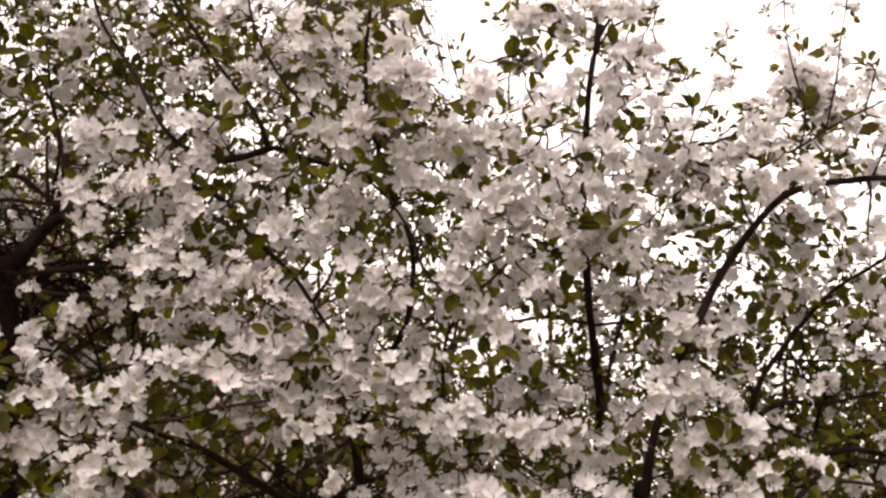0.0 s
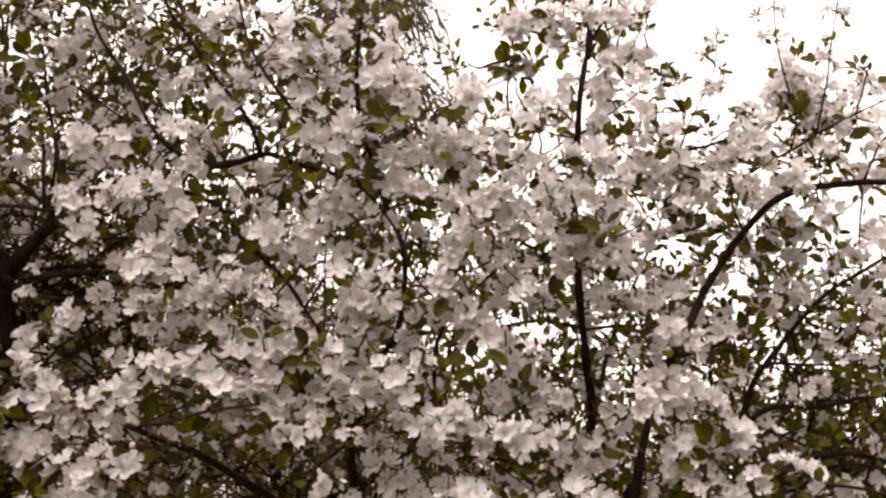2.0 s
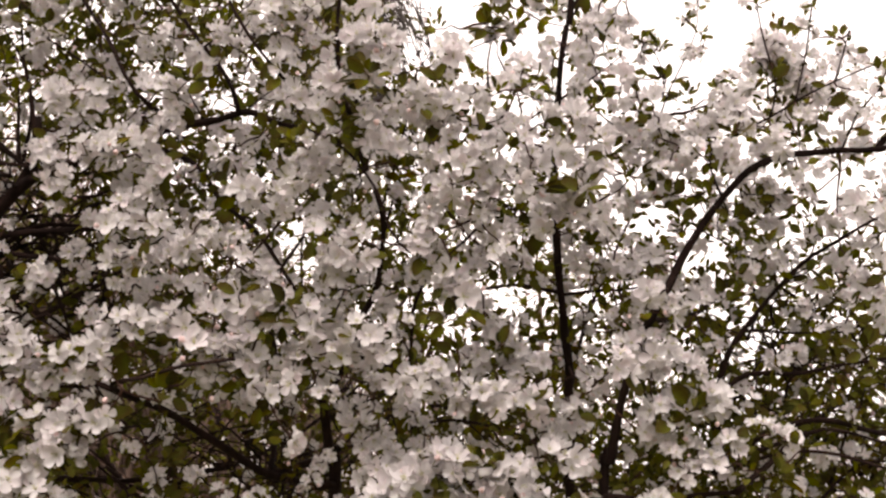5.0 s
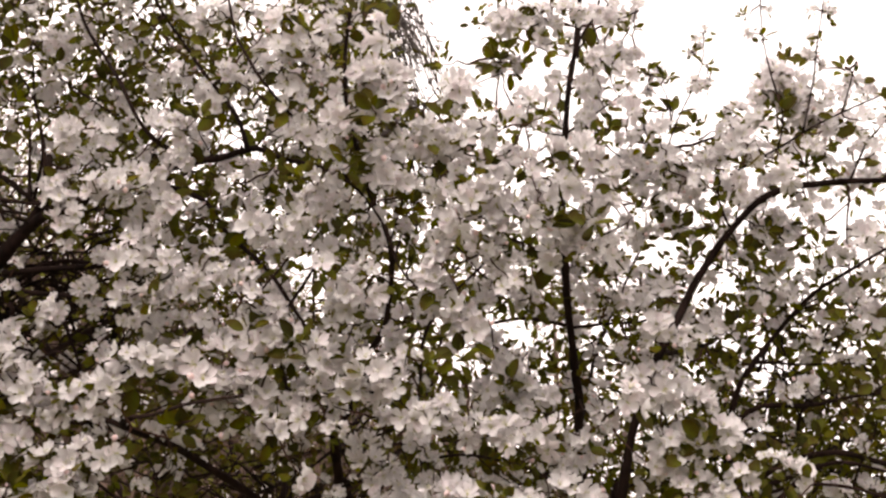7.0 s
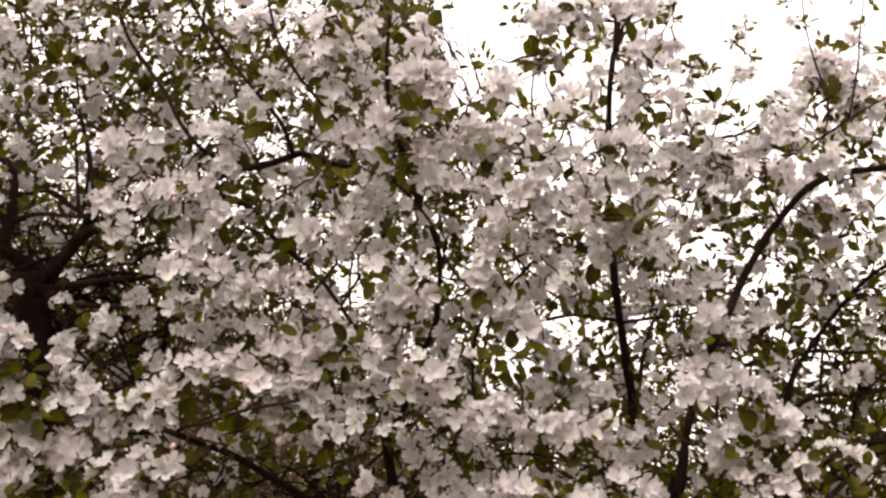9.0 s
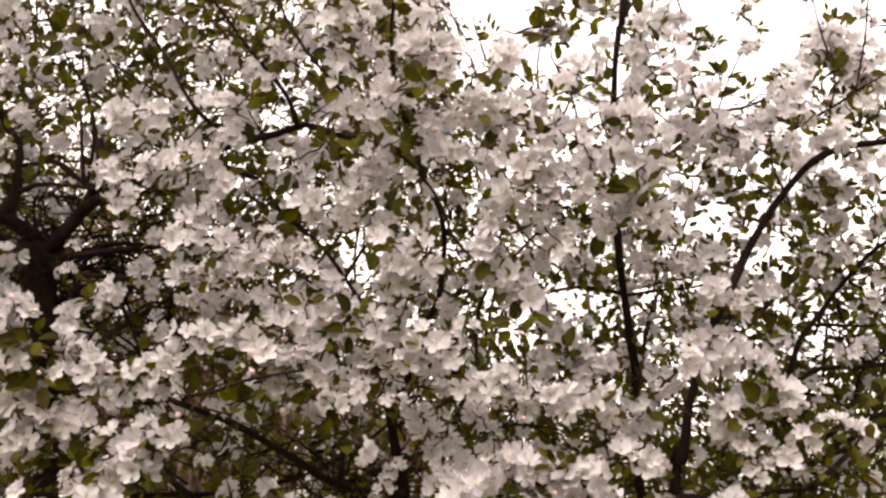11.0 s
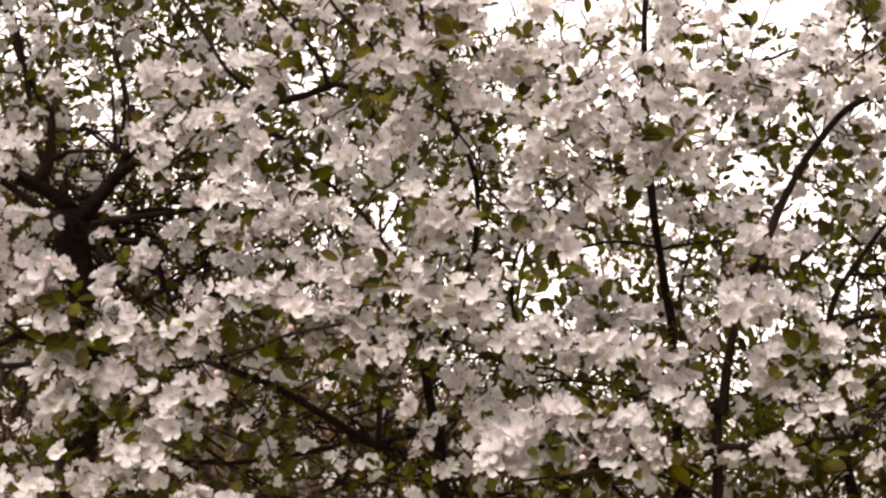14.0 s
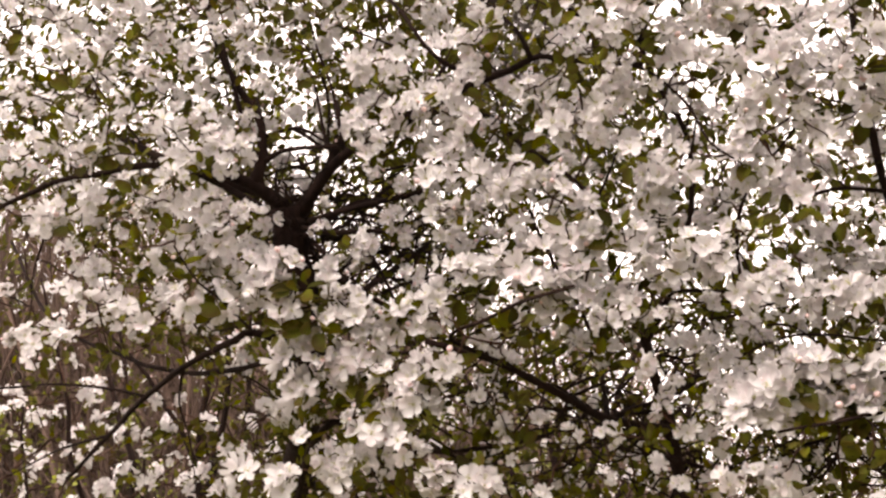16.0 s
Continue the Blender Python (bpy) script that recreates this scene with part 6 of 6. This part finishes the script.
# ---- the wood behind ----
def bare_tree(height, spread, seed, bark, droop, twigs, label, leaf=None, thick=1.0, low=0.22):
    r = random.Random(seed)
    ob = new("bare_tree")
    tagged(ob, label, "tree", "bare trees of the wood behind")
    bend = Vector((r.uniform(-0.3, 0.3), r.uniform(-0.3, 0.3), 0))
    trunk = [np.array((bend.x * math.sin(3 * s) * s, bend.y * s, height * s)) for s in np.linspace(-0.01, 1, 12)]
    v, f = tube(trunk, [max(0.012, height * 0.013 * (1 - s) ** 0.9) for s in np.linspace(0, 1, 12)], 8)
    part("trunk", mesh_of("trunk", v, f, [bark]), ob)
    verts, faces, lv, lf = [], [], [], []
    for k in range(twigs):
        s = r.uniform(low, 0.97)
        root = np.array((bend.x * math.sin(3 * s) * s, bend.y * s, height * s))
        w, long = r.uniform(0, 6.28), spread * (1.15 - s) * r.uniform(0.5, 1.1)
        way = np.array((math.cos(w), math.sin(w), r.uniform(0.3, 0.9)))
        q = [root + way * long * t + np.array((0, 0, -droop * long * t * t)) + np.array((r.uniform(-1, 1), r.uniform(-1, 1), r.uniform(-1, 1))) * 0.05 * long * (t > 0) for t in np.linspace(0, 1, 5)]
        g, h = tube(q, np.linspace(0.012 * (1.3 - s) * height / 8, 0.004, 5) * thick, 3, len(verts))
        verts += g
        faces += h
        for j in range(5):
            t = r.uniform(0.25, 1)
            a = q[min(4, int(t * 4))]
            w2, l2 = w + r.uniform(-1.2, 1.2), long * r.uniform(0.2, 0.5)
            e = np.array((math.cos(w2), math.sin(w2), r.uniform(-0.2, 0.8))) * l2
            fine = [a + e * u + np.array((0, 0, -1.6 * droop * l2 * u * u)) for u in (0, 0.5, 1)]
            g, h = tube(fine, np.array((0.006, 0.005, 0.003)) * thick, 3, len(verts))
            verts += g
            faces += h
            for n in range(5):
                c = fine[1] + (fine[2] - fine[1]) * r.uniform(-0.6, 1) + np.array([r.uniform(-0.05, 0.05) for _ in range(3)])
                d, z = np.array([r.uniform(-1, 1) for _ in range(3)]) * 0.028, np.array([r.uniform(-1, 1) for _ in range(3)]) * 0.018
                b = len(lv)
                lv += [c - d, c + z, c + d, c - z]
                lf.append((b, b + 1, b + 2, b + 3))
    part("crown", mesh_of("crown", verts, faces, [leaf or bark]), ob, "fine leafless branches")
    part("foliage", mesh_of("foliage", lv, lf, [leaf or BUSH_LEAF]), ob, "first small leaves", kind="stuff")
    return ob


kinds = [bare_tree(7.5, 2.2, 1, FAR_BARK, 0.3, 46, "bare brown woodland tree just coming into leaf"),
         bare_tree(6.0, 1.8, 2, FAR_BARK, 0.2, 40, "thin bare woodland tree just coming into leaf"),
         bare_tree(8.4, 2.0, 3, BIRCH, 1.3, 170, "birch with hanging thin twigs behind the apple trees", CATKIN, 1.5, 0.6)]
kinds[2].matrix_basis = pose(-0.62, 9.0, 0)
kinds[0].matrix_basis = pose(-6.5, 13.0, 0)
kinds[1].matrix_basis = pose(1.2, 13.0, 0)
r = random.Random(11)
for k in range(34):
    u = r.uniform(-0.75, 0.5)
    y = r.uniform(12, 30)
    big = 1.0 - 0.75 * max(0.0, u + 0.12)
    ob = copy_thing(kinds[0 if r.random() < 0.6 else 1], pose(u * y, y, 0, 0, 0, r.uniform(0, 360)))
    s = big * r.uniform(0.75, 1.0) * (y / 26) ** 0.8
    ob.scale = (s, s, s)


def thicket(stems, x0, x1, y0, y1, top0, top1, seed, label):
    """Close brown undergrowth: many thin upright stems with side shoots."""
    r = random.Random(seed)
    verts, faces, lv, lf = [], [], [], []
    for k in range(stems):
        t = r.random()
        x, y = x0 + (x1 - x0) * t, r.uniform(y0, y1)
        h = (top0 + (top1 - top0) * t) * r.uniform(0.6, 1.0)
        lean = (r.gauss(0, 0.9), r.gauss(0, 0.3))
        q = [np.array((x + lean[0] * s * s + r.gauss(0, 0.07) * s, y + lean[1] * s * s, h * s - 0.03)) for s in np.linspace(0, 1, 8)]
        v, f = tube(q, np.linspace(0.008 + 0.05 * r.random() ** 5, 0.003, 8), 3, len(verts))
        verts += v
        faces += f
        for j in range(5):
            a = q[r.randrange(2, 8)]
            e = np.array((r.uniform(-0.6, 0.6), r.uniform(-0.3, 0.3), r.uniform(-0.1, 0.6)))
            v, f = tube([a, a + e * 0.6, a + e], (0.006, 0.005, 0.003), 3, len(verts))
            verts += v
            faces += f
            if r.random() < 0.4:
                c = a + e * r.random()
                for n in range(5):
                    c2 = c + np.array([r.uniform(-0.12, 0.12) for _ in range(3)])
                    d, z = np.array([r.uniform(-1, 1) for _ in range(3)]) * 0.03, np.array([r.uniform(-1, 1) for _ in range(3)]) * 0.02
                    b = len(lv)
                    lv += [c2 - d, c2 + z, c2 + d, c2 - z]
                    lf.append((b, b + 1, b + 2, b + 3))
    ob = new("thicket")
    tagged(ob, label, "thicket", kind="stuff")
    part("stems", mesh_of("stems", verts, faces, [FAR_BARK]), ob, kind="stuff")
    part("foliage", mesh_of("foliage", lv, lf, [BUSH_LEAF]), ob, kind="stuff")


thicket(3000, -8.0, -0.4, 7.0, 11.0, 7.6, 3.2, 5, "dense brown leafless undergrowth at the edge of the wood")
thicket(520, -0.6, 4.5, 8.5, 11.0, 3.0, 2.6, 6, "thin brown undergrowth with a few young leaves")
# The last one stands unseen behind the camera, added to cut low sky light.
thicket(3200, -11.0, 11.0, -8.0, -4.0, 5.5, 5.5, 7, "added unseen thicket of brown stems that blocks low sky light from behind")

# ---- apple trees farther back ----
def back_tree(label, foot, crown, radius, limbs, count, leafy, leaf_mat, seed):
    """A whole apple tree: trunk, crooked limbs to points in its crown, twigs, small flower clusters and leaves."""
    g = np.random.default_rng(seed)
    ob = new("apple_tree")
    tagged(ob, label, "apple tree", "apple trees in blossom")
    foot, crown, radius = np.array(foot), np.array(crown), np.array(radius)
    fork = foot + (crown - foot) * np.array((0.3, 0.3, 0.45))
    stem = [tuple(foot - np.array((0, 0, 0.05))), tuple(foot + (fork - foot) * 0.5 + g.normal(0, 0.03, 3)), tuple(fork)]
    line, share = smooth_line(stem, 0.06)
    v, f = tube(line, 0.05 - 0.02 * share, 8)
    part("trunk", mesh_of("trunk", v, f, [BARK]), ob)
    lines = []
    for k in range(limbs):
        end = crown + g.uniform(-1, 1, 3) * radius * 0.85
        mid = (fork + end) / 2 + g.normal(0, 0.12, 3)
        line, share = smooth_line([tuple(fork), tuple(fork * 0.6 + mid * 0.4 + g.normal(0, 0.05, 3)), tuple(mid), tuple(end)], 0.05)
        line = line + np.array([noise.noise_vector(Vector(p) * 6) for p in line]) * 0.02
        v, f = tube(line, 0.02 - 0.016 * share, 6)
        part("branch", mesh_of("branch", v, f, [BARK]), ob)
        lines.append(line)
    tv, tf, bloom, green = [], [], [], []
    for k in range(count):
        line = lines[g.integers(0, len(lines))]
        a = line[g.integers(len(line) // 4, len(line))]
        p = a + g.normal(0, 0.15, 3)
        lane = np.array((0.0, 0.0, 1.6))
        if airy(lane + (p - lane) * 3.2 / p[1]):
            continue
        v, f = tube([a, (a + p) / 2 + g.normal(0, 0.025, 3), p], (0.004, 0.003, 0.0015), 4, len(tv))
        tv += v
        tf += f
        m = cluster_pose(p, (p - a) / (np.linalg.norm(p - a) + 1e-6), 0.95)
        kind = g.integers(16, 22) if g.random() < leafy else g.integers(0, 16)
        flowers, buds, leaves, stalks = PLANS[kind]
        bloom += [(DEEP_F[j], m @ fm, 0) for fm, j in flowers] + [(PLAIN_B, m @ fm, 2) for fm, j in buds]
        green += [(DEEP_L[j], m @ fm, 0) for fm, j in leaves]
    part("fine_growth", mesh_of("fine_growth", tv, tf, [TWIG]), ob, kind="stuff")
    part("blossom", big_mesh("blossom", *gather(bloom)[:3], [PETAL, STAMEN, BUD], gather(bloom)[3]), ob, kind="stuff")
    part("foliage", big_mesh("foliage", *gather(green)[:3], [leaf_mat], gather(green)[3]), ob, kind="stuff")


back_tree("apple tree with small white flower clusters farther back", (-2.0, 3.9, 0), (-1.75, 3.6, 1.85), (1.0, 0.5, 0.6), 9, 430, 0.25, BUSH_LEAF, 21)
back_tree("leafy apple tree farther back with scattered white blossom", (0.9, 4.2, 0), (0.75, 3.9, 2.05), (0.95, 0.6, 0.55), 11, 330, 0.5, BUSH_LEAF, 22)
back_tree("apple tree with dense twigs and white blossom behind the others", (-0.6, 3.9, 0), (-0.55, 3.7, 2.3), (0.9, 0.5, 0.9), 12, 130, 0.4, LEAF, 23)
back_tree("tall apple tree with white blossom at the wood's edge", (-1.7, 3.6, 0), (-1.6, 3.4, 2.9), (0.9, 0.5, 0.7), 9, 60, 0.4, LEAF, 24)
